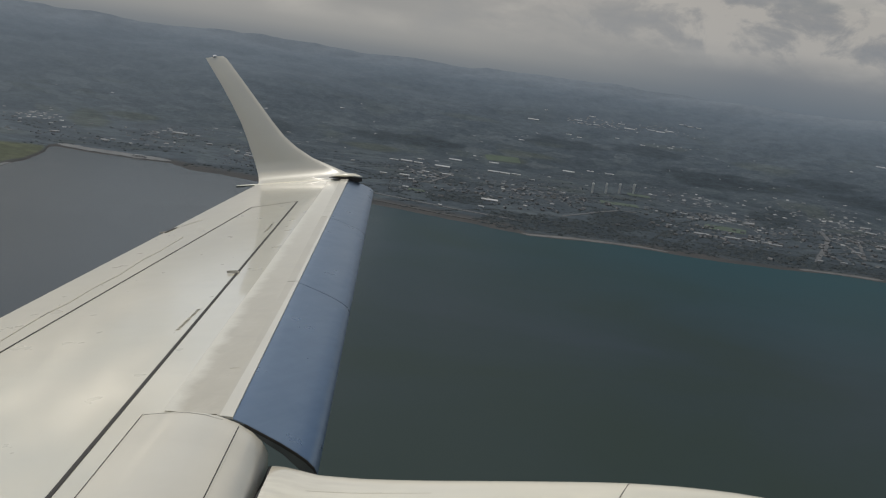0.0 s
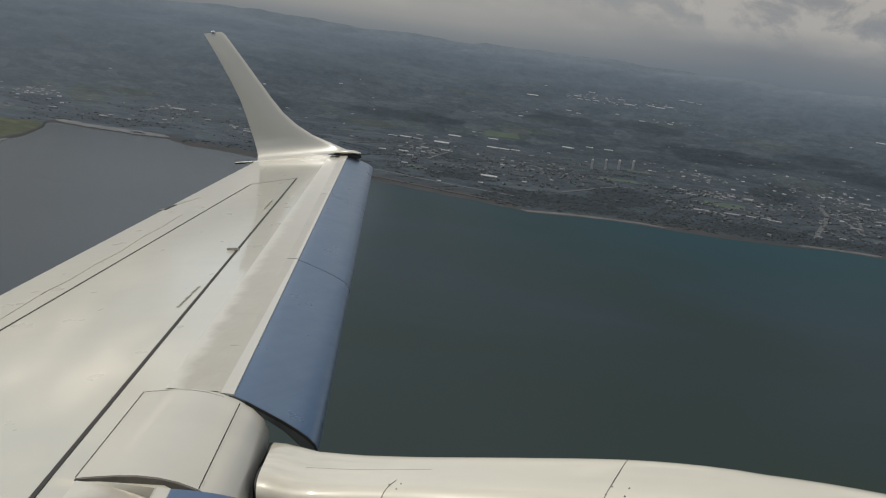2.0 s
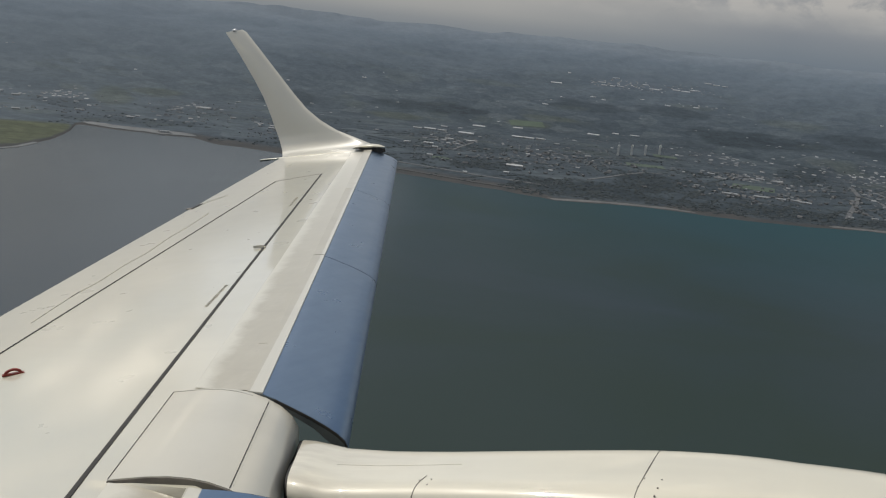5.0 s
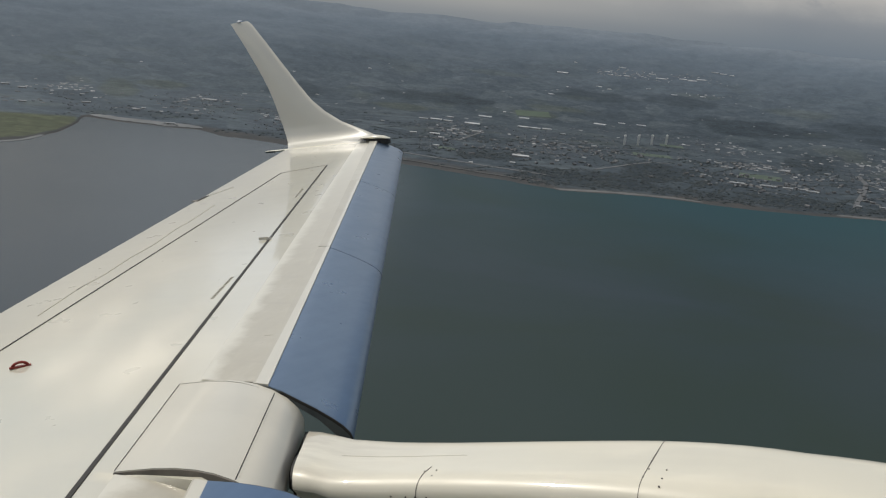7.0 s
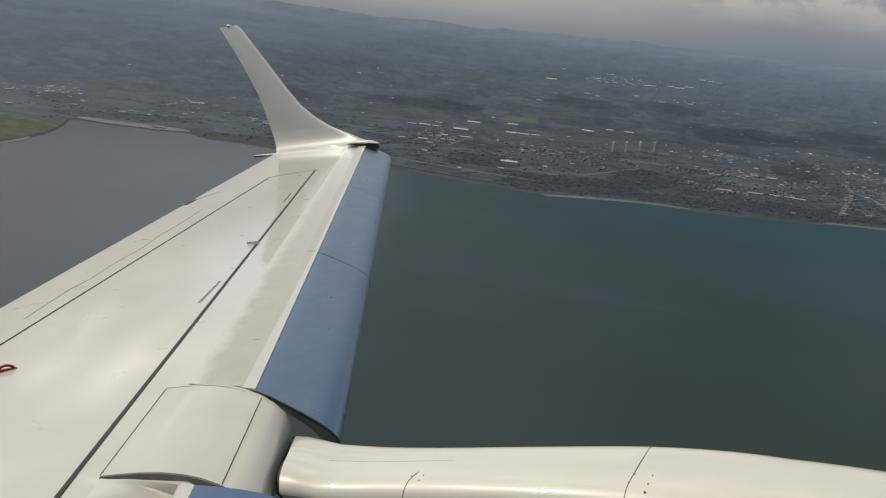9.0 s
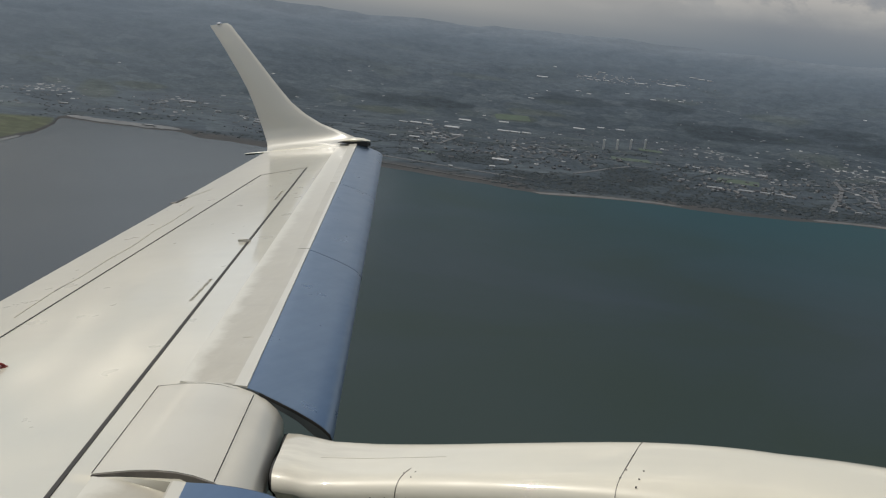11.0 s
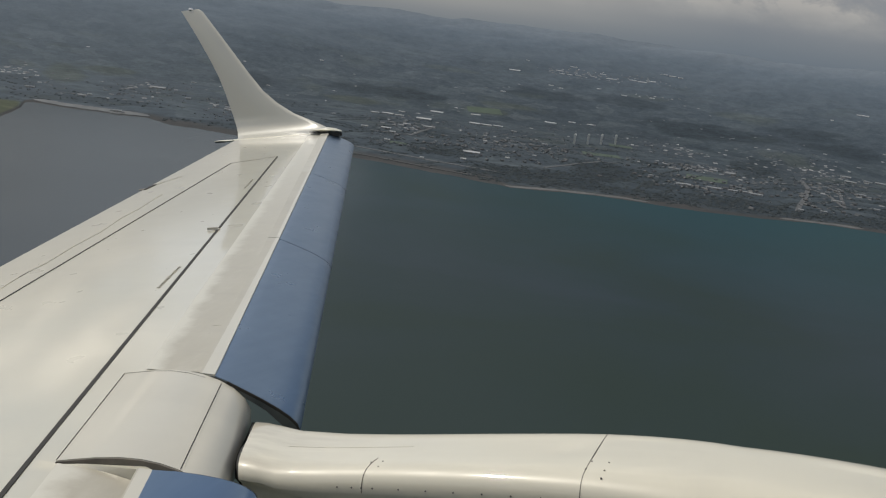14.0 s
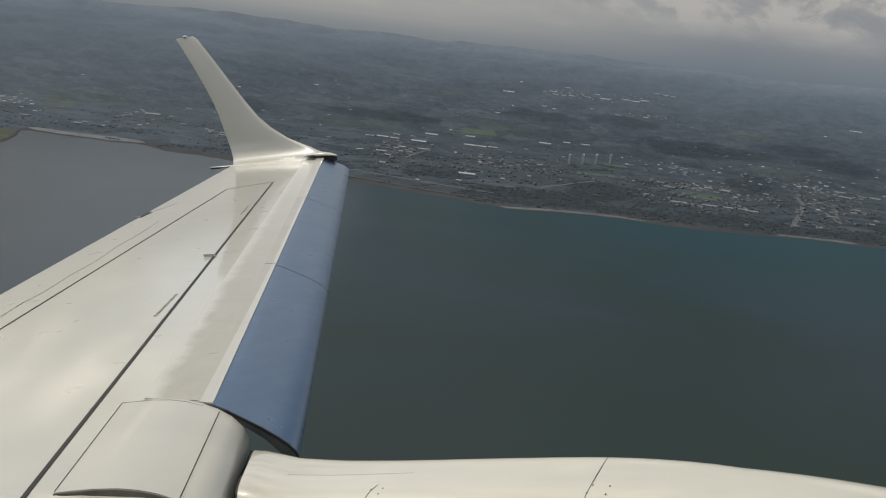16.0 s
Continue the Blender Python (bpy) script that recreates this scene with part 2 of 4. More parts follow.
def sea_material():
    m, t, b = material("sea_water", 0.16)
    co = position(t)
    deep = noise_tex(t, co, 0.0022, 5, 0.55, 0.4)
    c = ramp(t, deep, ((0.28, (0.030, 0.043, 0.039)), (0.50, (0.032, 0.046, 0.051)), (0.72, (0.037, 0.050, 0.062))))
    # pale silt in the shallows along the shore
    length = t.nodes.new("ShaderNodeVectorMath")
    length.operation = "LENGTH"
    t.links.new(co, length.inputs[0])
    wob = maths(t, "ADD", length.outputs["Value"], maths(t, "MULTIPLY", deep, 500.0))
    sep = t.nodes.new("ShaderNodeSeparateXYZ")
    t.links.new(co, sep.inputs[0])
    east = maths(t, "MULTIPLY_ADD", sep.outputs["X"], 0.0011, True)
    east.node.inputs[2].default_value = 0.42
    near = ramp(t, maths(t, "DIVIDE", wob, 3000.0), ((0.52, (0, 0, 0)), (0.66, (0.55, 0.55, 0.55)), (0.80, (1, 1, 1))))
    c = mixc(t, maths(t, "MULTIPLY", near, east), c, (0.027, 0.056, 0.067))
    # olive tint on the water nearest the origin, fading with distance
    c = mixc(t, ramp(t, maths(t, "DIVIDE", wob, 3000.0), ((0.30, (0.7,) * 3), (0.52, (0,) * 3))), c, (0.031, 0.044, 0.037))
    # western bay water painted paler to stand in for reflected sky
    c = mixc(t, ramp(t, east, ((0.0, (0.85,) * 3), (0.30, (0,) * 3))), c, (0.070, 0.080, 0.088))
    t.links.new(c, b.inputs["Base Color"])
    b.inputs["IOR"].default_value = 1.33
    w = noise_tex(t, stretch(t, co, (1.0, 2.2, 1.0)), 0.12, 6, 0.65)
    bump(t, b, w, 0.35, 0.9)
    calm = maths(t, "ADD", east, maths(t, "MULTIPLY", noise_tex(t, co, 0.0016, 3, 0.5), 0.35))
    t.links.new(ramp(t, calm, ((0.15, (0.12,) * 3), (0.55, (0.15,) * 3), (1.0, (0.18,) * 3))), b.inputs["Roughness"])
    # wind-ruffled facets that face the viewer and show the water's body
    body, mx = t.nodes.new("ShaderNodeBsdfDiffuse"), t.nodes.new("ShaderNodeMixShader")
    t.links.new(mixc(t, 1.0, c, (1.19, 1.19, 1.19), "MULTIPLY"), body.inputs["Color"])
    t.links.new(ramp(t, calm, ((0.10, (0.40,) * 3), (0.5, (0.82,) * 3), (0.9, (0.92,) * 3))), mx.inputs[0])
    t.links.new(b.outputs[0], mx.inputs[1])
    t.links.new(body.outputs[0], mx.inputs[2])
    t.links.new(mx.outputs[0], t.nodes["Material Output"].inputs["Surface"])
    return m


SEA = sea_material()


def land_material():
    """Ground cover by three attributes: build-up, meadow and wood; mud by height over the tide."""
    m, t, b = material("land_cover", 0.9)
    b.inputs["Specular IOR Level"].default_value = 0.15
    co = position(t)
    mid = noise_tex(t, co, 0.02, 5, 0.6)
    fine = noise_tex(t, co, 0.075, 4, 0.65)
    att = t.nodes.new("ShaderNodeAttribute")
    att.attribute_name = "cover"
    ch = t.nodes.new("ShaderNodeSeparateColor")
    t.links.new(att.outputs["Color"], ch.inputs[0])
    zz = t.nodes.new("ShaderNodeSeparateXYZ")
    t.links.new(co, zz.inputs[0])
    # small irregular fields, hedged
    plot = t.nodes.new("ShaderNodeTexVoronoi")
    plot.inputs["Scale"].default_value = 0.015
    warp = t.nodes.new("ShaderNodeVectorMath")
    warp.operation = "MULTIPLY_ADD"
    wob = t.nodes.new("ShaderNodeTexNoise")
    wob.inputs["Scale"].default_value = 0.012
    t.links.new(co, wob.inputs["Vector"])
    t.links.new(wob.outputs["Color"], warp.inputs[0])
    warp.inputs[1].default_value = (60, 60, 0)
    t.links.new(co, warp.inputs[2])
    t.links.new(stretch(t, warp.outputs[0], (0.8, 1.0, 0.0)), plot.inputs["Vector"])
    share = t.nodes.new("ShaderNodeSeparateColor")
    t.links.new(plot.outputs["Color"], share.inputs[0])
    field = ramp(t, share.outputs[0], ((0.1, (0.049, 0.061, 0.069)), (0.5, (0.058, 0.071, 0.079)), (0.8, (0.067, 0.081, 0.086)), (0.95, (0.080, 0.093, 0.098))))
    speck = ramp(t, fine, ((0.35, (0.86, 0.87, 0.88)), (0.52, (1.0, 1.0, 1.0)), (0.70, (1.2, 1.18, 1.16))))
    field = mixc(t, 1.0, field, speck, "MULTIPLY")
    town = ramp(t, fine, ((0.36, (0.046, 0.056, 0.064)), (0.56, (0.060, 0.071, 0.079)), (0.70, (0.098, 0.108, 0.115))))
    town = mixc(t, ramp(t, mid, ((0.40, (0.6, 0.6, 0.6)), (0.58, (0, 0, 0)))), town, (0.050, 0.061, 0.066))
    wood = ramp(t, fine, ((0.35, (0.024, 0.032, 0.037)), (0.65, (0.034, 0.044, 0.049))))
    meadow = ramp(t, mid, ((0.3, (0.068, 0.075, 0.048)), (0.6, (0.086, 0.091, 0.055)), (0.8, (0.106, 0.104, 0.066))))
    c = mixc(t, ch.outputs[0], field, town)
    c = mixc(t, maths(t, "MULTIPLY", ch.outputs[2], 0.85), c, wood)
    c = mixc(t, ch.outputs[1], c, meadow)
    # distance haze painted into the high ground, paler and bluer with height
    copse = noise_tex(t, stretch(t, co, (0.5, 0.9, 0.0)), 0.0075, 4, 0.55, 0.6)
    hazed_hill = mixc(t, ramp(t, copse, ((0.44, (1, 1, 1)), (0.60, (0, 0, 0)))), (0.118, 0.139, 0.158), (0.098, 0.119, 0.138))
    hazed_hill = mixc(t, 0.25, hazed_hill, mixc(t, 1.0, hazed_hill, speck, "MULTIPLY"))
    hazed_hill = mixc(t, ramp(t, maths(t, "MULTIPLY", zz.outputs["Z"], 0.0025), ((0.30, (0, 0, 0)), (0.50, (0.30,) * 3), (0.70, (0.72,) * 3), (0.84, (1.0,) * 3))), hazed_hill, (0.152, 0.179, 0.203))
    hazed_hill = mixc(t, ramp(t, maths(t, "MULTIPLY", zz.outputs["Z"], 0.0025), ((0.68, (0, 0, 0)), (0.84, (1, 1, 1)))), hazed_hill, (0.190, 0.212, 0.230))
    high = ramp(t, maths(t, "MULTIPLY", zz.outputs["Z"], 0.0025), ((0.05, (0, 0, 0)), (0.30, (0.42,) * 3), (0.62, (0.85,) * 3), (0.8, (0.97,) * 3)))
    c = mixc(t, maths(t, "MULTIPLY", high, maths(t, "SUBTRACT", 1.0, maths(t, "MULTIPLY", ch.outputs[2], 0.30))), c, hazed_hill)
    mottle = ramp(t, noise_tex(t, co, 0.026, 6, 0.72, 0.4), ((0.34, (0.74, 0.755, 0.77)), (0.50, (1.0, 1.0, 1.0)), (0.66, (1.28, 1.26, 1.24))))
    c = mixc(t, maths(t, "SUBTRACT", 1.0, maths(t, "MULTIPLY", high, 0.75)), c, mixc(t, 1.0, c, mottle, "MULTIPLY"))
    # land off the meadows painted paler westward, in place of distance haze
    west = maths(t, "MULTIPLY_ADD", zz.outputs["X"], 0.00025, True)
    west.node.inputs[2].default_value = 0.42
    west_haze = ramp(t, west, ((0.0, (1, 1, 1)), (0.42, (0, 0, 0))))
    off_meadow = maths(t, "MULTIPLY_ADD", ch.outputs[1], -0.8)
    off_meadow.node.inputs[2].default_value = 0.8
    c = mixc(t, maths(t, "MULTIPLY", west_haze, off_meadow), c, mixc(t, 0.5, (0.122, 0.138, 0.150), mixc(t, 1.0, c, (1.35, 1.35, 1.35), "MULTIPLY")))
    # bluish haze tint laid over all of the land's colour
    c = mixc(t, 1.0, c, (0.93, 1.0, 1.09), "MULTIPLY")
    hh = maths(t, "ADD", zz.outputs["Z"], maths(t, "MULTIPLY", fine, 1.2))
    beach = ramp(t, maths(t, "MULTIPLY", hh, 0.2), ((0.45, (1, 1, 1)), (0.78, (0, 0, 0))))
    mud = ramp(t, mid, ((0.3, (0.050, 0.054, 0.057)), (0.7, (0.070, 0.069, 0.068))))
    c = mixc(t, beach, c, mud)
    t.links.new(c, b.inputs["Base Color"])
    bump(t, b, fine, 0.4, 3.0)
    return m


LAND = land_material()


def varied(name, stops, rough=0.7):
    """One colour per piece, drawn from a ramp."""
    m, t, b = material(name, rough)
    g = t.nodes.new("ShaderNodeNewGeometry")
    t.links.new(ramp(t, g.outputs["Random Per Island"], stops), b.inputs["Base Color"])
    b.inputs["Specular IOR Level"].default_value = 0.25
    return m


# roof and leaf colours carry a bluish cast painted in for haze
ROOFS = varied("house_walls_and_roofs", ((0.0, (0.066, 0.077, 0.086)), (0.5, (0.086, 0.096, 0.104)), (0.85, (0.105, 0.114, 0.122)), (0.95, (0.13, 0.14, 0.15)), (1.0, (0.19, 0.20, 0.21))))
LEAVES = varied("tree_foliage", ((0.0, (0.028, 0.037, 0.042)), (0.5, (0.037, 0.047, 0.052)), (1.0, (0.052, 0.063, 0.068))), 0.85)

SHED_ROOF = plain("pale_sheet_roof", (0.24, 0.255, 0.265), 0.6, 0.0, 0.03, 0.3)
WHITE_ROOF = plain("bright_sheet_roof", (0.50, 0.515, 0.53), 0.6, 0.0, 0.03, 0.2)
HALL_ROOF = plain("white_sheet_roof", (0.40, 0.415, 0.425), 0.6, 0.0, 0.03, 0.25)
PALE_SAND = plain("dry_pale_sand", (0.128, 0.137, 0.142), 0.8, 0.0, 0.02, 0.25)
SAND = plain("wet_pale_sand", (0.112, 0.114, 0.113), 0.8, 0.0, 0.02, 0.3)
SHED_WALL = plain("shed_cladding", (0.33, 0.345, 0.36), 0.6, 0.0, 0.05, 0.15)
TOWER_WALL = plain("rendered_concrete", (0.54, 0.545, 0.53), 0.7, 0.0, 0.1, 0.1)
TOWER_GLASS = plain("dark_window_glass", (0.06, 0.07, 0.08), 0.15)
ROADWAY = plain("worn_road_surface", (0.096, 0.102, 0.108), 0.85, 0.0, 0.05, 0.15)
PITCH = plain("mown_grass", (0.062, 0.090, 0.066), 0.9, 0.0, 0.02, 0.15)


# ---- mesh helpers ----
def finish(bm, name, mat, smooth=None):
    me = bpy.data.meshes.new(name)
    bmesh.ops.recalc_face_normals(bm, faces=bm.faces)
    bm.to_mesh(me)
    bm.free()
    me.materials.append(mat)
    if smooth:
        me.polygons.foreach_set("use_smooth", [True] * len(me.polygons))
        me.set_sharp_from_angle(angle=radians(smooth))
    return me


def part(name, bm, mat, parent, label="", smooth=None):
    ob = new(name, finish(bm, name, mat, smooth))
    ob.parent = parent
    if label:
        tagged(ob, label)
    return ob


def loft(sections, close=True, caps=True):
    """Skin a row of sections, each a ring (or open row) of points."""
    bm = bmesh.new()
    rings = [[bm.verts.new(p) for p in s] for s in sections]
    n = len(rings[0])
    for a, b in zip(rings, rings[1:]):
        for i in range(n if close else n - 1):
            j = (i + 1) % n
            bm.faces.new((a[i], a[j], b[j], b[i]))
    if caps and close:
        bm.faces.new(rings[0])
        bm.faces.new(rings[-1])
    return bm


def box(bm, m, sx, sy, sz):
    return bmesh.ops.create_cube(bm, size=1, matrix=m @ Matrix.Diagonal((sx, sy, sz, 1)))["verts"]


# ---- the airliner ----
DIHEDRAL = math.tan(radians(6.0))
airliner = new("airliner")
airliner.matrix_basis = ATT
tagged(airliner, "white twin-jet airliner climbing with its bare metal slats out", "airliner")


def x_te(y):
    return -3.38 - 0.353 * (y - 6.13) if y > 4.9 else -2.946 - 0.10 * (4.9 - y)


def x_slat(y):
    """Rear edge of the slats."""
    return -0.46 - 0.474 * (y - 4.98)


def x_panel(y):
    """Rear edge of the parts that a stowed slat covers."""
    return -0.51 - 0.44 * (y - 4.09)


def recess(x, y):
    """Inboard of the engine the skin falls away where the stowed slat lies."""
    d = x - x_panel(y)
    return 0.0 if y > 4.13 or d < 0 else 0.004 + 0.30 * d * d


def top(x, y):
    """Height of the wing's upper skin."""
    u = (x - x_te(y)) / (x_slat(y) + 0.1 - x_te(y))
    return DIHEDRAL * (y - 1.5) - 0.012 * max(0.0, abs(2 * u - 1) - 0.25) ** 2 - recess(x, y)


def wing_section(y):
    te, le = x_te(y), (x_slat(y) - 0.06 if 4.13 < y < 4.972 else x_slat(y) + 0.02)
    chord = le - te
    pts = [(te, y, top(te, y) - 0.006)]
    for i in range(15):
        x = te + chord * i / 14
        pts.append((x, y, top(x, y)))
    z0 = top(le, y)
    for dx, dz in ((0.07, -0.03), (0.13, -0.08), (0.16, -0.14), (0.13, -0.20), (0.0, -0.25)):
        pts.append((le + dx, y, z0 + dz))
    for i in range(1, 7):
        k = i / 7
        pts.append((le - chord * k, y, top(le - chord * k, y) - 0.25 * (1 - k) ** 0.8 - 0.03))
    return pts


part("wing_skin", loft([wing_section(y) for y in [0.9] + [1.3 + 0.25 * i for i in range(12)] + [4.125, 4.135, 4.4, 4.7, 4.968, 4.976] + [5.1 + 8.7 * i / 40 for i in range(41)]]), WHITE, airliner, "glossy cream-white upper wing skin", 40)


def ribbon(pts, width, lift=0.003, up=top, thick=0.004):
    """A thin strip that follows the skin along a row of plan points."""
    bm = bmesh.new()
    rows = []
    steps = []
    for (ax, ay), (bx, by) in zip(pts, pts[1:]):
        n = max(2, int(math.hypot(bx - ax, by - ay) / 0.25))
        steps += [(ax + (bx - ax) * i / n, ay + (by - ay) * i / n) for i in range(n)]
    steps.append(pts[-1])
    for i, (x, y) in enumerate(steps):
        x0, y0 = steps[max(0, i - 1)]
        x1, y1 = steps[min(len(steps) - 1, i + 1)]
        d = math.hypot(x1 - x0, y1 - y0)
        nx, ny = -(y1 - y0) / d, (x1 - x0) / d
        w = width if isinstance(width, (int, float)) else width[0] + (width[1] - width[0]) * i / (len(steps) - 1)
        row = []
        for s, l in ((-0.5, -thick), (-0.5, lift), (0.5, lift), (0.5, -thick)):
            px, py = x + nx * w * s, y + ny * w * s
            row.append(bm.verts.new((px, py, up(px, py) + l)))
        rows.append(row)
    for a, b in zip(rows, rows[1:]):
        for i in range(4):
            bm.faces.new((a[i], a[(i + 1) % 4], b[(i + 1) % 4], b[i]))
    bm.faces.new(rows[0])
    bm.faces.new(rows[-1])
    return bm


part("panel_gap", ribbon(((-0.155, 3.05), (-0.567, 3.94), (-4.148, 11.73)), (0.023, 0.019)), BLACK, airliner, "dark sealed gap along the front spar")
part("panel_gap", ribbon(((-1.873, 3.35), (-2.582, 5.45), (-4.590, 11.38)), 0.013), BLACK, airliner, "dark hinge gap of the spoilers")
part("panel_gap", ribbon(((-4.60, 11.38), (-4.17, 11.73)), 0.007), FAINT, airliner)
part("panel_gap", ribbon(((-0.887, 5.66), (-0.837, 5.677)), 0.003, 0.0055), STENCIL, airliner)
part("panel_gap", ribbon(((-2.93, 6.0), (-3.19, 6.65), (-3.26, 6.95), (-3.45, 7.45), (-3.58, 7.9)), 0.005), BUFF, airliner)
part("panel_gap", ribbon(((-3.16, 6.58), (-3.21, 6.72)), 0.010), FAINT, airliner)
part("panel_gap", ribbon(((-3.58, 7.9), (-3.81, 8.45), (-3.93, 8.85), (-4.2, 9.55)), 0.005), BUFF, airliner)


def strip_between(y0, y1, fa, fb, lift=0.002):
    """A worn band of the skin between two lines over the span; its first edge is feathered."""
    rows = []
    for i in range(121):
        y = y0 + (y1 - y0) * i / 120
        a, b = fa(y), fb(y)
        rows.append([(a + (b - a) * k / 8, y, top(a + (b - a) * k / 8, y) + lift) for k in range(9)])
    return loft(rows, close=False)


def feathered(ob):
    """Stores on each point of a band how far it lies from the feathered edge."""
    att = ob.data.attributes.new("wear", "FLOAT", "POINT")
    att.data.foreach_set("value", [(i % 9) / 8 for i in range(len(ob.data.vertices))])
    return ob


feathered(part("leading_edge_band", strip_between(5.04, 13.55, lambda y: x_slat(y) - 0.34 + 0.014 * (y - 5), lambda y: x_slat(y) - 0.01, 0.004), BAND, airliner, "dull grey erosion band behind the slats", 60))


SLAT = ((-0.02, 0.0), (0.06, -0.004), (0.13, -0.026), (0.23, -0.068), (0.31, -0.102), (0.39, -0.142), (0.44, -0.172), (0.475, -0.203), (0.488, -0.235), (0.475, -0.262),
        (0.445, -0.262), (0.40, -0.215), (0.32, -0.150), (0.22, -0.098), (0.12, -0.052), (0.04, -0.018))
INBOARD_SLAT = ((-0.02, 0.0), (0.06, 0.003), (0.15, 0.005), (0.25, 0.001), (0.33, -0.006), (0.39, -0.015), (0.432, -0.027), (0.465, -0.045), (0.479, -0.066), (0.474, -0.092),
                (0.446, -0.102), (0.40, -0.088), (0.33, -0.065), (0.24, -0.044), (0.13, -0.030), (0.04, -0.018))


def slat(y0, y1, name_label, lift=0.0, back=0.0, prof=SLAT):
    """A drooped slat: painted trailing lip and bare metal nose."""
    rows, lips, worn = [], [], []
    for i in range(13):
        y = y0 + (y1 - y0) * i / 12
        k = 1.0 - 0.012 * (y - 5)
        b, z = x_slat(y) - back, DIHEDRAL * (y - 1.5) + 0.012 + lift
        rows.append([(b + px, y, z + pz * k) for px, pz in prof])
        w = 0.066 + 0.005 * (y - 5)
        v = w - float(np.interp(y, (5.0, 6.2, 7.5, 13.7), (0.072, 0.048, 0.028, 0.034)))
        lips.append([(b + v, y, z - 0.008), (b + v, y, z + 0.005), (b + w, y, z + 0.002), (b + w, y, z - 0.012)])
        worn.append([(b - 0.02, y, z - 0.008), (b - 0.02, y, z + 0.0035), (b + v, y, z + 0.0035), (b + v, y, z - 0.008)])
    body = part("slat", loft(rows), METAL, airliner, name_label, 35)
    part("slat_lip", loft(lips), NOSE_PAINT, body, "white painted rear lip")
    part("worn_lip", loft(worn), GREY if y0 < 10 else NOSE_PAINT, body, "dull worn paint behind the lip")
    for row, out in ((rows[0], -1), (rows[-1], 1)):
        # rib coloured dark in place of the shade at the slat's end
        rib = [[(px, py + d * out, pz - 0.004) for px, py, pz in row] for d in (0.0, 0.004)]
        part("shaded_end_rib", loft(rib), END_SHADE, body, "grey slat end rib, coloured dark for shade")
        edge = [(px, py, pz) for px, py, pz in row[2:10]]
        lip = [[(px, py, pz - 0.002), (px, py + 0.006 * out, pz - 0.002), (px - 0.004, py + 0.006 * out, pz - 0.013), (px - 0.004, py, pz - 0.013)] for px, py, pz in edge]
        part("end_seal", loft(lip), BLACK, body, "black rubber end seal")
    return body


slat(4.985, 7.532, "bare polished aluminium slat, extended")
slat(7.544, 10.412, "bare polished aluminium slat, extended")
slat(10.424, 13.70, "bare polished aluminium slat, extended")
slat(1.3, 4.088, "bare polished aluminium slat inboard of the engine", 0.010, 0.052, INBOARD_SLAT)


# fixed nose of the wing over the engine
NOSE = ((0.0, 0.003), (0.09, 0.014), (0.18, 0.023), (0.28, 0.028), (0.37, 0.024), (0.45, 0.012), (0.53, -0.011), (0.605, -0.046), (0.655, -0.088), (0.682, -0.140), (0.675, -0.21), (0.60, -0.28), (0.40, -0.32), (0.1, -0.28), (0.0, -0.03))


def nose_rows(y0, y1, n=9, lift=0.0):
    return [[(x_panel(y) + px, y + 0.11 * px * (4.982 - y), DIHEDRAL * (y - 1.5) + pz + lift) for px, pz in NOSE] for y in [y0 + (y1 - y0) * i / (n - 1) for i in range(n)]]


nose = part("fixed_leading_edge", loft(nose_rows(4.13, 4.982)), NOSE_PAINT, airliner, "white rounded fixed nose above the engine", 40)


def nose_top(x, y):
    y0 = y
    for _ in range(6):
        d = x - x_panel(y0)
        y0 = y - 0.11 * d * (4.982 - y0)
    return DIHEDRAL * (y0 - 1.5) + float(np.interp(d, [p[0] for p in NOSE[:10]], [p[1] for p in NOSE[:10]]))


part("panel_gap", ribbon(((x_panel(4.135), 4.135), (x_panel(4.975), 4.975)), 0.0022, 0.003, nose_top), RIVET, nose)
part("panel_gap", ribbon(((-0.89, 4.972), (-0.62, 4.968), (-0.43, 4.955)), 0.002, 0.002, nose_top), FAINT, nose)
part("panel_gap", ribbon(((-0.346, 4.955), (0.003, 4.185)), 0.0022, 0.003, nose_top), BLACK, nose)
bm = bmesh.new()
for i in range(30):
    k = 0.04 + 0.92 * i / 29
    x, y = -0.346 + 0.349 * k + 0.010, 4.955 - 0.77 * k
    bmesh.ops.create_cone(bm, cap_ends=True, segments=6, radius1=0.0016, radius2=0.0012, depth=0.003, matrix=pose(x, y, nose_top(x, y) + 0.002))
tagged(part("rivet_row", bm, STENCIL, nose), kind="stuff")
# nose end capped in a dark colour in place of its shade
cap = [[(px, py - d, pz - 0.004) for px, py, pz in nose_rows(4.13, 4.2, 2)[0]] for d in (0.0, 0.006)]
part("shaded_end_rib", loft(cap), SHADE, nose, "end rib of the fixed nose, coloured dark for shade")
feathered(part("worn_band", strip_between(2.6, 4.12, lambda y: x_panel(y) + 0.01, lambda y: x_slat(y) + 0.06, 0.005), BAND, airliner, "dull worn skin uncovered by the slat", 60))

# winglet
def foil(xl, xt, y, z, t, lean):
    """Ring of a thin aerofoil from nose to tail, thickness across the lean."""
    ring = []
    n = 21
    for i in range(n):
        k = i / (n - 1)
        h = t * 2.2 * math.sqrt(k) * (1 - k) + 0.004
        ring.append((xl + (xt - xl) * k, y - h * math.cos(lean), z + h * math.sin(lean)))
    for i in range(n - 2, 0, -1):
        k = i / (n - 1)
        h = t * 2.2 * math.sqrt(k) * (1 - k) + 0.004
        ring.append((xl + (xt - xl) * k, y + h * math.cos(lean), z - h * math.sin(lean)))
    return ring


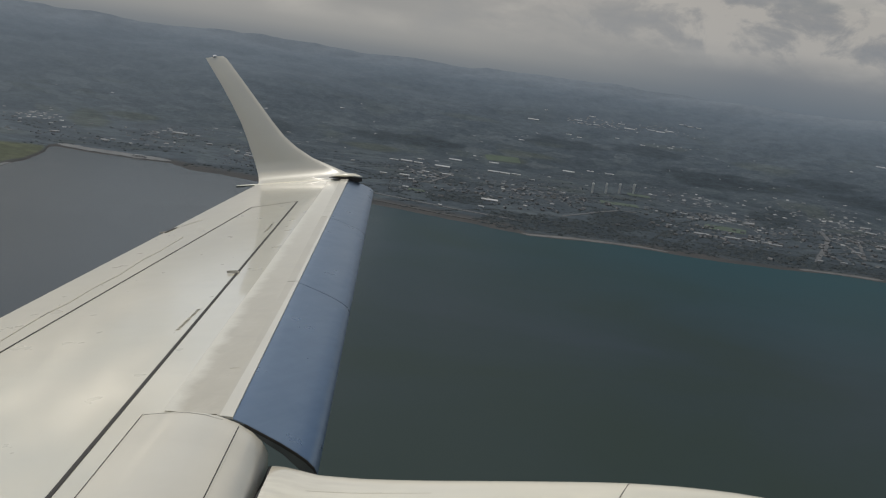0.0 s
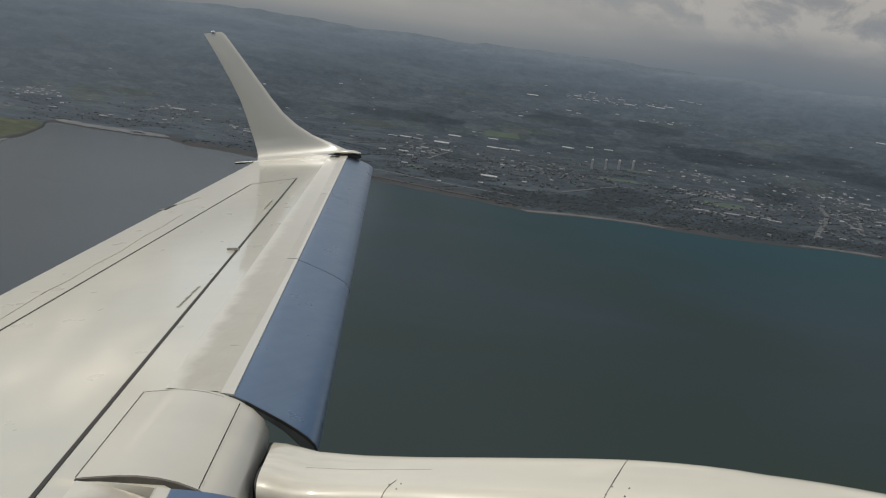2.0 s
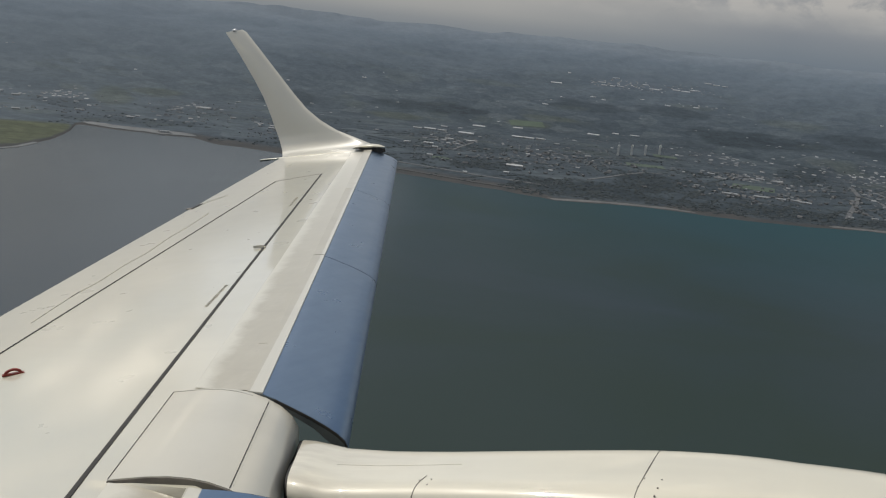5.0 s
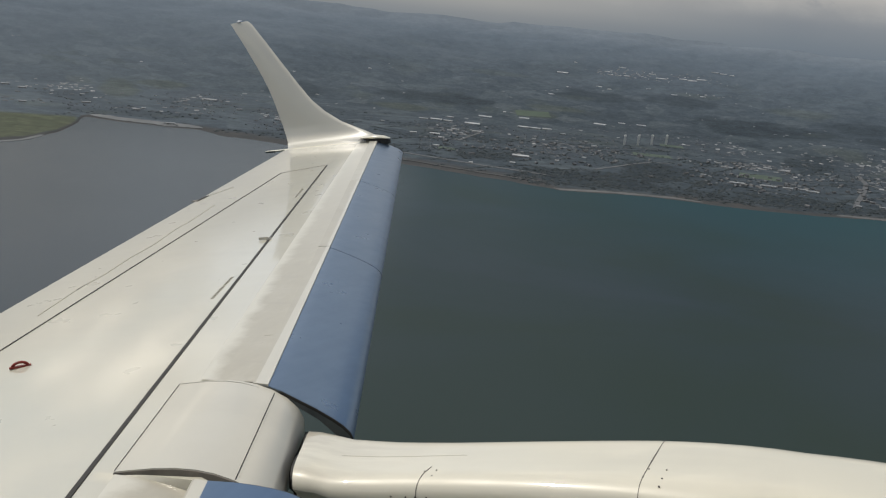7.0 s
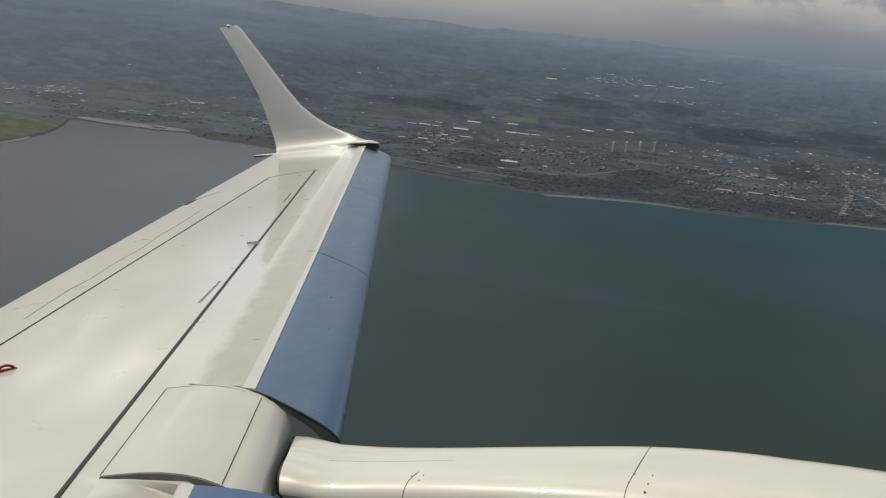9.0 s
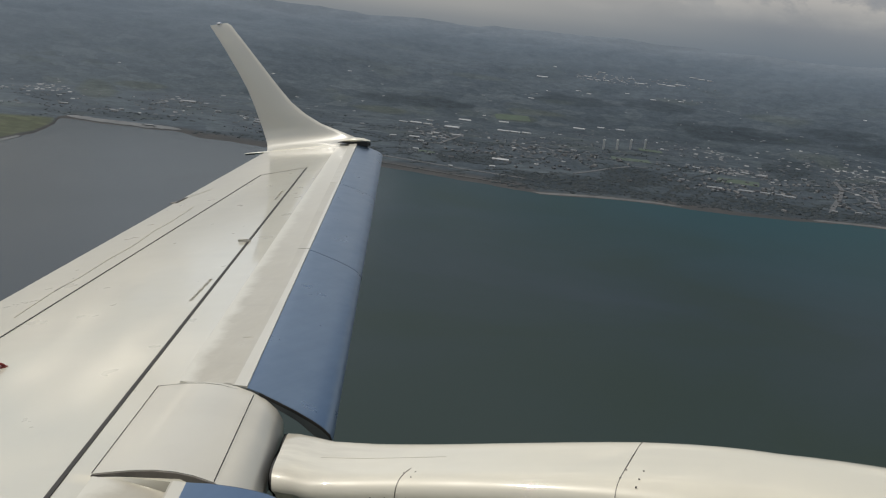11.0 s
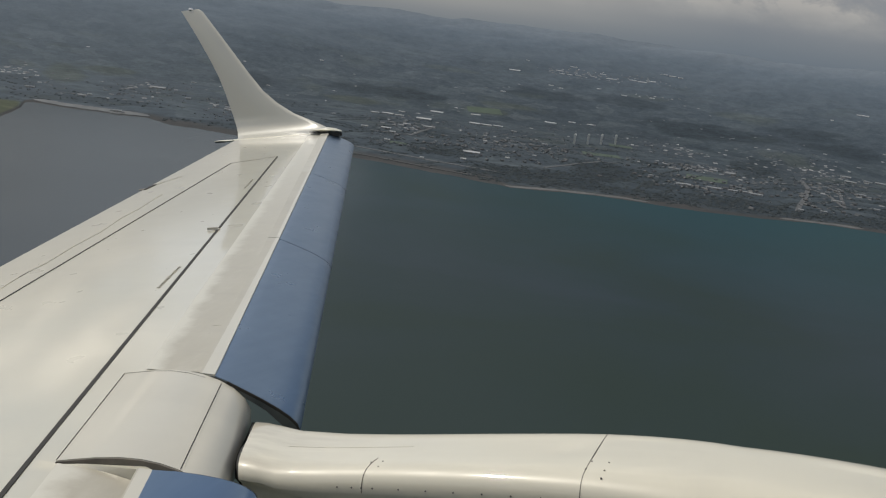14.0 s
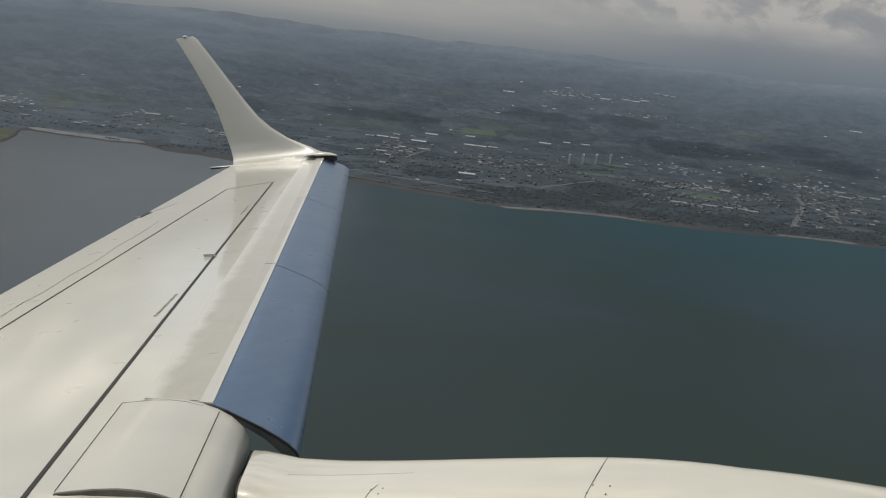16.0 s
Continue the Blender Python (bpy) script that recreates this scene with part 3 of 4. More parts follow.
WL = ((-4.40, -5.98, 13.58, 1.232, 0.03, 1.5), (-4.43, -6.03, 13.70, 1.266, 0.03, 1.42), (-4.50, -6.08, 13.80, 1.305, 0.03, 1.25), (-4.62, -6.14, 13.90, 1.37, 0.035, 1.0), (-4.88, -6.20, 13.97, 1.47, 0.04, 0.7),
      (-5.22, -6.26, 14.01, 1.61, 0.045, 0.4), (-5.50, -6.33, 14.04, 1.78, 0.045, 0.25), (-5.74, -6.41, 14.08, 1.97, 0.042, 0.2),
      (-5.97, -6.53, 14.13, 2.22, 0.038, 0.18), (-6.21, -6.70, 14.19, 2.50, 0.034, 0.18), (-6.56, -6.98, 14.29, 2.90, 0.026, 0.18), (-6.88, -7.25, 14.38, 3.26, 0.018, 0.18), (-6.96, -7.29, 14.395, 3.31, 0.008, 0.18))
part("winglet", loft([foil(*s) for s in WL]), WINGLET, airliner, "cream swept winglet curving up from the tip", 50)

bm = bmesh.new()
bmesh.ops.create_uvsphere(bm, u_segments=12, v_segments=8, radius=0.034, matrix=pose(-7.11, 14.39, 3.318) @ Matrix.Diagonal((1.3, 0.8, 0.8, 1)))
part("tip_strobe", bm, POLISH, airliner, "small polished strobe housing", 60)

# tip fairing under the winglet, with its dark tail and lamp
tip_rows = []
for x, r in ((-6.36, 0.012), (-6.2, 0.03), (-5.6, 0.055), (-5.0, 0.07), (-4.62, 0.06), (-4.44, 0.035), (-4.36, 0.012)):
    tip_rows.append([(x, 13.74 + 1.4 * r * math.cos(a), 1.268 + 0.55 * r * math.sin(a)) for a in [2 * math.pi * i / 12 for i in range(12)]])
fairing = part("tip_fairing", loft(tip_rows), WHITE, airliner, "white wingtip fairing", 50)
bm = bmesh.new()
bmesh.ops.create_uvsphere(bm, u_segments=10, v_segments=6, radius=0.05, matrix=pose(-4.46, 13.70, 1.235) @ Matrix.Diagonal((2.0, 1.0, 0.7, 1)))
part("tip_lamp", bm, BLACK, fairing, "dark lamp cover", 60)
# dark bar along the underside of the trailing cap
bm = bmesh.new()
box(bm, pose(-6.33, 13.70, 1.256), 0.15, 0.05, 0.016)
part("tail_underside", bm, BLACK, fairing, "dark underside of the trailing cap")
rows = [[(x, 13.70 + r * math.cos(a), 1.273 + 0.35 * r * math.sin(a)) for a in [2 * math.pi * i / 10 for i in range(10)]] for x, r in ((-6.43, 0.006), (-6.415, 0.02), (-6.36, 0.032), (-6.22, 0.036), (-6.10, 0.02))]
part("tail_cap", loft(rows), WHITE, fairing, "white trailing cap", 50)


# aileron fairing at the trailing edge
y = 10.05
bm = loft([[(x_te(y) + dx, y + r * math.cos(a), top(x_te(y), y) - 0.03 + 0.6 * r * math.sin(a)) for a in [2 * math.pi * i / 8 for i in range(8)]] for dx, r in ((0.2, 0.006), (0.08, 0.025), (-0.02, 0.03), (-0.1, 0.02), (-0.15, 0.005))])
part("hinge_fairing", bm, SHADE, airliner, "small hinge fairing at the trailing edge", 50)

part("aileron_slot", ribbon(((x_te(9.86) + 0.025, 9.86), (x_te(10.14) + 0.035, 10.14)), (0.02, 0.045), 0.006), BLACK, airliner, "dark slot at the trailing edge")
part("panel_gap", ribbon(((x_te(10.16) + 0.05, 10.16), (x_te(10.6) + 0.22, 10.6)), 0.008), BUFF, airliner)
# dark wedge standing for the shaded notch between tip and slat, white lip above
rows = [[(x, ya, za), (x, yb, za), (x, yb, zb), (x, ya, zb)] for x, ya, yb, za, zb in (
    (-4.78, 13.65, 13.70, 1.318, 1.326), (-4.66, 13.63, 13.72, 1.306, 1.322), (-4.53, 13.61, 13.76, 1.284, 1.314), (-4.47, 13.61, 13.76, 1.245, 1.310), (-4.38, 13.61, 13.77, 1.228, 1.302), (-4.30, 13.66, 13.74, 1.24, 1.29))]
part("notch_shade", loft(rows), BLACK, fairing, "dark wedge put in for the shade under the tip lip", 30)
rows = []
for x, y, z, w, h in ((-4.78, 13.72, 1.338, 0.03, 0.006), (-4.65, 13.70, 1.342, 0.06, 0.022), (-4.50, 13.68, 1.342, 0.09, 0.034), (-4.38, 13.69, 1.328, 0.085, 0.026), (-4.31, 13.70, 1.312, 0.055, 0.012), (-4.285, 13.70, 1.308, 0.02, 0.005)):
    rows.append([(x, y + w * math.cos(a), z + h * math.sin(a)) for a in [2 * math.pi * i / 14 for i in range(14)]])
part("tip_lip", loft(rows), GLOSS, fairing, "glossy white lip over the notch", 50)

# over-wing bracket with its tab
bm = bmesh.new()
z = top(-2.43, 7.88)
box(bm, pose(-2.425, 7.885, z + 0.014, 0, 0, 8), 0.09, 0.010, 0.020)
box(bm, pose(-2.39, 7.895, z + 0.007, 0, 0, 8), 0.04, 0.035, 0.012)
bmesh.ops.bevel(bm, geom=bm.edges[:], offset=0.003, segments=1)
part("wing_bracket", bm, STENCIL, airliner, "small metal bracket beside the front spar")

# red escape-line ring
bm = bmesh.new()
zr = top(-2.13, 5.13)
rings = []
for i in range(17):
    a = math.pi * i / 16
    k = 0.040 * math.cos(a)
    rings.append([(-2.13 + 0.64 * (k + 0.009 * math.cos(b) * math.cos(a)) + 0.76 * 0.009 * math.sin(b), 5.13 + 0.76 * (k + 0.009 * math.cos(b) * math.cos(a)) - 0.64 * 0.009 * math.sin(b), zr + 0.002 + (0.025 + 0.008 * math.cos(b)) * math.sin(a)) for b in [2 * math.pi * j / 8 for j in range(8)]])
ring = part("tie_ring", loft(rings), RED, airliner, "dark red arched ring for the escape line", 60)
bm = bmesh.new()
box(bm, pose(-2.13, 5.13, zr + 0.004, 0, 0, 50), 0.112, 0.035, 0.008)
part("ring_plate", bm, RED, ring)

# worn stencilling, too small to read
def stencil(x0, y0, x1, y1, n, h, seed):
    a = math.atan2(y1 - y0, x1 - x0)
    g = random.Random(seed)
    bm = bmesh.new()
    box(bm, Matrix.Identity(4), 0.55 * math.hypot(x1 - x0, y1 - y0) / n, h, 0.003)
    me = finish(bm, "stencil_bar", STENCIL)
    for i in range(n):
        k = (i + 0.5) / n
        x, y = x0 + (x1 - x0) * k, y0 + (y1 - y0) * k
        bar = new("stencil_bar", me)
        bar.parent = airliner
        bar.matrix_basis = pose(x, y, top(x, y) + 0.003, 0, 0, math.degrees(a)) @ Matrix.Diagonal((g.uniform(0.5, 1.2), g.uniform(0.45, 1.0), 1, 1))


stencil(-1.755, 6.33, -1.955, 6.82, 17, 0.026, 2)
stencil(-3.29, 9.69, -3.51, 10.17, 15, 0.026, 3)


# ---- pylon and engine ----
YP = 4.68
PYLON = ((0.00, 0.218, 0.235, 7.0), (0.15, 0.194, 0.235, 7.0), (0.35, 0.195, 0.235, 7.0), (0.6, 0.209, 0.24, 7.0), (1.0, 0.236, 0.25, 6.5), (1.4, 0.257, 0.27, 5.5),
         (1.7, 0.258, 0.31, 4.4), (2.0, 0.244, 0.38, 3.6), (2.3, 0.210, 0.46, 3.0), (2.6, 0.165, 0.54, 2.6), (3.0, 0.09, 0.64, 2.3), (3.4, -0.02, 0.72, 2.0))


def pylon_at(x):
    d = 0.22 * min(1.0, max(0.0, x - 0.2))
    xs = [x + d * k for k in (-1, -0.5, 0, 0.5, 1)]
    return [float(np.mean(np.interp(xs, [p[0] for p in PYLON], [p[i] for p in PYLON]))) for i in (1, 2, 3)]


def z_joint(x):
    """Lower rim of the fairing, where it overhangs the pylon's wall."""
    return float(np.interp(x, (-0.06, 0.07, 0.165, 0.385, 0.62, 2.6, 3.4), (0.150, 0.141, 0.117, 0.112, 0.121, 0.214, 0.252)))


def blend(x):
    return min(1.0, max(0.0, (x - 1.35) / 0.55))


def flare(x):
    return 0.045 * min(1.0, max(0.0, 1 - x / 0.75)) ** 1.6


def pylon_ring(x, grow=0.0, skew=0.0):
    """Section of the pylon: a rounded cap over tapering walls, merging into the round cowl forward."""
    zt, w, n = pylon_at(x)
    zb = -0.6 - 0.25 * max(0.0, x - 1.4)
    zc, f = z_joint(x), blend(x)
    ring = []
    for i in range(120):
        a = 2 * math.pi * i / 120
        c, s = math.cos(a), math.sin(a)
        side = math.copysign(1.0, c)
        wide = w + (flare(x) if c < 0 else 0.0)
        round_y = w * side * abs(c) ** (2 / n)
        round_z = (zt + zb) / 2 + (zt - zb) / 2 * math.copysign(abs(s) ** (2 / n), s)
        if s >= 0:
            y, z = wide * side * abs(c) ** (2 / 7), zc + (zt - zc) * abs(s)
        else:
            y, z = (w * (1 + 0.42 * s) - 0.008) * side * abs(c) ** 0.25, zc + (zc - zb) * s
        y, z = y + (round_y - y) * f, z + (round_z - z) * f
        out = math.hypot(y, 0.5 * (z - zc)) + 1e-6
        y, z = y * (1 + grow / out), z + grow * (0.5 * (z - zc)) / out * 2
        ring.append((x + skew * y + 0.020 * min(1.0, max(0.0, (0.4 - x) / 0.45)), YP + y, z))
    return ring


rows = [pylon_ring(x, 0.0, min(0.0, -0.42 + 0.75 * x)) for x in [-0.055, 0.0, 0.07, 0.15, 0.25, 0.35, 0.45, 0.55] + [0.6 + 0.1 * i for i in range(29)]]
pylon = part("engine_pylon", loft(rows), COWL, airliner, "glossy cream pylon fairing blending into the engine cowl", 50)


# black ring put in for the dark, shadowed gap between pylon and wing nose
part("rear_gap_fill", loft([pylon_ring(-0.055, -0.003, -0.46), pylon_ring(-0.055, -0.012, -0.46), pylon_ring(-0.070, -0.012, -0.46), pylon_ring(-0.070, -0.003, -0.46)][::-1]), BLACK, pylon, "black ring filling the shadowed gap to the wing nose", 50)


def hoop(x, w, y_end, z_end, skew):
    """A seam over the inboard shoulder, from the flank joint up to a place on the crown."""
    rows = []
    for a, b, c, d in zip(*[pylon_ring(x + dx, dg, skew) for dx, dg in ((-w / 2, -0.004), (-w / 2, 0.0015), (w / 2, 0.0015), (w / 2, -0.004))]):
        if b[1] < y_end and b[2] > z_end:
            rows.append([a, b, c, d])
    return loft(rows)


part("panel_gap", hoop(0.615, 0.0022, 4.67, 0.123, 0.06), RIVET, pylon)
part("panel_gap", hoop(1.422, 0.0022, 4.97, 0.150, -0.015), RIVET, pylon)


def pylon_side(x, z):
    """Where the inboard flank lies at a height."""
    zt, w, n = pylon_at(x)
    zb = -0.6 - 0.25 * max(0.0, x - 1.4)
    zc, f = z_joint(x), blend(x)
    s = (z - (zt + zb) / 2) / ((zt - zb) / 2)
    far = w * max(0.0, 1 - abs(s) ** n) ** (1 / n)
    if z >= zc:
        near = (w + flare(x)) * max(0.0, 1 - ((z - zc) / (zt - zc)) ** 2) ** (1 / 7)
    else:
        k = (zc - z) / (zc - zb)
        near = (w * (1 - 0.42 * k) - 0.008) * (1 - k * k) ** 0.125
    return YP - near - (far - near) * f


def flank_line(x0, x1, dz, h):
    rows = []
    for i in range(41):
        x = x0 + (x1 - x0) * i / 40
        z = z_joint(x) + dz
        rows.append([(x, pylon_side(x, z) + 0.004, z - h / 2), (x, pylon_side(x, z) - 0.002, z - h / 2), (x, pylon_side(x, z + h) - 0.002, z + h / 2), (x, pylon_side(x, z) + 0.004, z + h / 2)])
    return loft(rows)


part("panel_gap", flank_line(0.47, 2.0, -0.004, 0.003), FAINT, pylon)
bm = bmesh.new()
bmesh.ops.create_cone(bm, cap_ends=True, segments=8, radius1=0.0035, radius2=0.003, depth=0.004)
screw = finish(bm, "screw", RIVET)
for x in [0.50, 0.56, 0.60, 0.645] + [0.75 + 0.108 * i for i in range(7)] + [1.50, 1.60, 1.71, 1.82, 1.93]:
    z = z_joint(x) + 0.024
    ob = new("screw", screw)
    ob.parent = pylon
    ob.matrix_basis = pose(x, pylon_side(x, z) - 0.001, z, 75, 0, 0)
for x, k in ((0.645, 0.15), (0.60, 0.28), (0.645, 0.32), (1.49, 0.12), (1.49, 0.3), (1.425, 0.3), (1.49, 0.55), (1.43, 0.55)):
    zt, w, n = pylon_at(x)
    y = YP - w * (0.9 - k)
    zc = z_joint(x)
    z = zc + (zt - zc) * math.sqrt(1 - (abs(y - YP) / w) ** 7)
    ob = new("screw", screw)
    ob.parent = pylon
    ob.matrix_basis = pose(x, y, z, 20, 0, 0)

part("panel_gap", ribbon(((0.16, 4.66), (0.36, 4.675), (0.70, 4.70)), 0.0012, 0.0008, lambda x, y: pylon_at(x)[0]), BUFF, pylon)

# louvre and markings on the wall below
bm = bmesh.new()
box(bm, pose(0.275, pylon_side(0.275, 0.035) - 0.001, 0.037, 0, -14, 0), 0.115, 0.012, 0.017)
part("vent_slot", bm, BLACK, pylon, "dark vent slot")
for x, w in ((0.352, 0.005), (0.385, 0.012)):
    bm = bmesh.new()
    box(bm, pose(x, pylon_side(x, 0.055) - 0.001, 0.055, 0, -14, 0), w, 0.006, 0.014)
    part("stencil_bar", bm, RIVET, pylon)
rows = []
for i in range(13):
    z = z_joint(0.47) - 0.006 - 0.016 * i
    x = 0.478 - 0.016 * math.exp(-i / 1.2)
    yy = pylon_side(x, z)
    rows.append([(x - 0.006, yy + 0.006, z), (x - 0.006, yy - 0.004, z), (x + 0.006, yy - 0.004, z), (x + 0.006, yy + 0.006, z)])
part("door_seal", loft(rows), BLACK, pylon, "dark rubber seal")

rows = []
for x, r in ((-1.2, 0.5), (-0.6, 0.62), (0.0, 0.72), (0.8, 0.78), (1.6, 0.80), (2.4, 0.82), (3.0, 0.82), (3.5, 0.77), (3.75, 0.70), (3.8, 0.66), (3.7, 0.62), (3.0, 0.60)):
    rows.append([(x, YP + r * math.cos(a), -1.26 + r * math.sin(a)) for a in [2 * math.pi * i / 64 for i in range(64)]])
engine = part("engine_cowl", loft(rows), COWL, airliner, "cream engine cowl", 50)

# plain cabin wall on which the wing is carried, behind the viewer
rows = []
for x in (-9.0, -4.0, 0.0, 4.0, 9.0):
    rows.append([(x, 1.5 * math.cos(a) - 0.25, 1.15 + 1.62 * math.sin(a)) for a in [2 * math.pi * i / 48 for i in range(48)]])
# unseen; dark blue chosen to keep bounced light off the pylon's flank
part("fuselage", loft(rows), NAVY, airliner, "plain dark blue fuselage tube", 50)


# ---- sea and land ----
# shore: bearing in degrees and distance in metres of the water's edge, as seen from under the aircraft
COAST = ((-180, 3300), (-120, 3000), (-70, 2500), (-45, 2300), (-30.84, 2122), (-27.91, 2150), (-25.82, 2214), (-24.15, 2330), (-23.47, 2425), (-23.02, 2524), (-22.86, 2625), (-22.46, 2646), (-20.7, 2589), (-18.29, 2539), (-16.45, 2521), (-15.03, 2432), (-13.76, 2413), (-9.36, 2300), (-3.66, 2187), (0.08, 2119), (3.82, 2080), (4.84, 2055), (8.16, 2101), (11.43, 2131), (14.66, 2129), (17.77, 2164), (22.21, 2258), (23.64, 2278), (25.54, 2301), (29.08, 2331), (45, 2350), (70, 2800), (120, 3200), (180, 3300))
# width in metres of the bare foreshore, by bearing
FORESHORE = ((-27.9, 40), (-24.4, 30), (-22.8, 35), (-22.2, 60), (-17.3, 60), (-15.2, 110), (-9.3, 130), (3.4, 125), (4.6, 30), (10.8, 30), (12.1, 90), (15.2, 90), (16.5, 35), (25.5, 40))
# woods, open fields and built-up ground: bearing, distance, and their half-widths in degrees and metres
WOODS = ((7.7, 2247, 3.6, 133), (18.6, 2298, 4.1, 97), (18.6, 3131, 1.5, 244), (20.7, 3873, 2.1, 89), (15.7, 3684, 4.5, 120), (22.8, 3701, 2.5, 109), (9.9, 2490, 1.9, 179), (-0.1, 2473, 2, 103), (3.7, 2261, 1.3, 102), (-11.2, 3557, 1.6, 128), (-3.1, 3645, 3, 81), (10.9, 3960, 2.2, 75), (-19.8, 2758, 4.6, 72), (-15.2, 2490, 1.9, 53), (-11.7, 2503, 2, 69), (-6.8, 2422, 2.7, 96), (23, 2349, 1.7, 64), (6, 3915, 2.3, 93), (-23.3, 3035, 1.7, 145))
FIELDS = ((-20.9, 3322, 1.1, 221), (2.8, 3550, 1.4, 55), (3.9, 3662, 1.7, 42), (-4.7, 4435, 1.1, 36), (-18.7, 3510, 1.5, 50), (11.8, 4076, 1.4, 32), (0.4, 4114, 1.7, 39), (17.4, 3993, 1.8, 59), (-5, 3474, 1.7, 53))
TOWNS = ((2.5, 2814, 6.3, 400), (10.3, 3112, 5.7, 400), (16.2, 2754, 4.8, 400), (22.7, 2849, 3.6, 400), (-2.2, 2808, 2.3, 400), (-12.1, 2828, 1.9, 301), (-16.2, 3103, 2.8, 310), (-22.5, 2893, 2, 203), (8.8, 4314, 3.5, 135), (20.2, 3191, 2.9, 357))
POINT = (-22.9, 2629)  # bearing of the grassy point's tip, distance of its landward side
RISE, RIM = 3300.0, 4880.0


def value_noise(x, y, seed):
    """Smooth noise on arrays, 0 to 1."""
    xi, yi = np.floor(x).astype(int), np.floor(y).astype(int)
    fx, fy = x - xi, y - yi
    fx, fy = fx * fx * (3 - 2 * fx), fy * fy * (3 - 2 * fy)

    def h(a, b):
        v = np.sin(a * 127.1 + b * 311.7 + seed * 74.7) * 43758.5453
        return v - np.floor(v)

    return (h(xi, yi) * (1 - fx) + h(xi + 1, yi) * fx) * (1 - fy) + (h(xi, yi + 1) * (1 - fx) + h(xi + 1, yi + 1) * fx) * fy


def fbm(x, y, seed, octaves=4):
    v, a, s = 0, 0.5, 0
    for o in range(octaves):
        v, s = v + a * value_noise(x * 2 ** o, y * 2 ** o, seed + o), s + a
        a *= 0.5
    return v / s


def polar(x, y):
    return np.degrees(np.arctan2(x, y)), np.hypot(x, y)


def table(az, rows):
    return np.interp(az, [c[0] for c in rows], [c[1] for c in rows])


def inland(x, y):
    """Metres from the shore, positive on land."""
    az, r = polar(x, y)
    return r - table(az, COAST) + 14 * (fbm(x / 60, y / 60, 3) - 0.5) * 2 + 24 * (fbm(x / 300, y / 300, 7, 2) - 0.5)


def ground(x, y):
    x, y = np.asarray(x, float), np.asarray(y, float)
    d, (az, r) = inland(x, y), polar(x, y)
    z = np.clip(d * 3.2 / table(az, FORESHORE), -5, 3.2) + np.clip(d - 80, 0, 500) * 0.010
    z = z + np.clip((d - 150) / 300, 0, 1) * 7 * (fbm(x / 260, y / 260, 17, 3) - 0.5)
    u = np.clip((r - RISE) / 1500, 0, 1.06)
    hill = ALT - r * 0.1 * (1 - u)
    crest = -4 + 22 * np.exp(-((az + 26) / 6) ** 2) + 10 * np.exp(-((az + 13) / 4) ** 2)
    knoll = 46 * np.exp(-((az + 10.5) / 4.5) ** 2 - ((r - 4150) / 260) ** 2) + 22 * np.exp(-((az - 20) / 4.0) ** 2 - ((r - 3500) / 130) ** 2)
    hill = hill + u * (crest + 34 * (fbm(x / 520, y / 520, 11) - 0.5) + 22 * (fbm(x / 170, y / 130, 13, 3) - 0.5)) + knoll - 8
    return np.where(r > RISE, np.maximum(z, hill), z)


def blobs(x, y, rows, seed, rough=0.9):
    """How far a place lies inside any of some ragged-edged patches, 0 to 1."""
    az, r = polar(x, y)
    edge = rough * (fbm(x / 70, y / 45, seed) - 0.5) * 2
    best = np.zeros_like(r)
    for a0, r0, da, dr in rows:
        best = np.maximum(best, 1.25 - ((az - a0) / da) ** 2 - ((r - r0) / dr) ** 2 + edge)
    return np.clip(best * 1.6, 0, 1)


def cover_of(x, y):
    """Shares of build-up, meadow and wood on the land."""
    d, (az, r) = inland(x, y), polar(x, y)
    shore = np.clip((d - 25) / 50, 0, 1)
    wood = np.maximum(blobs(x, y, WOODS, 51), 0.8 * np.clip((fbm(x / 150, y / 90, 53) - 0.55) * 9, 0, 1) * np.clip((3500 - r) / 500, 0.25, 1)) * shore
    wood = np.maximum(wood, 0.95 * np.exp(-((d - 105) / 75) ** 2) * (az > 2) * np.clip((fbm(x / 110, y / 110, 57) - 0.22) * 6, 0, 1))
    field = np.maximum(blobs(x, y, FIELDS, 31, 0.4), 0.55 * np.clip((fbm(x / 170, y / 110, 33) - 0.62) * 9, 0, 1) * (r > 2700)) * shore
    marsh = np.clip((POINT[0] - az) / 0.3, 0, 1) * np.clip((POINT[1] - r) / 40, 0, 1) * np.clip((d - 12) / 20, 0, 1)
    built = blobs(x, y, TOWNS, 21) * np.clip((fbm(x / 120, y / 80, 23) - 0.30) * 5, 0, 1) * shore
    built = built * (1 - field) * (1 - 0.7 * wood) * (1 - marsh)
    meadow = np.maximum(marsh, field * 0.4)
    return built, meadow, wood * (1 - meadow) * (1 - built)


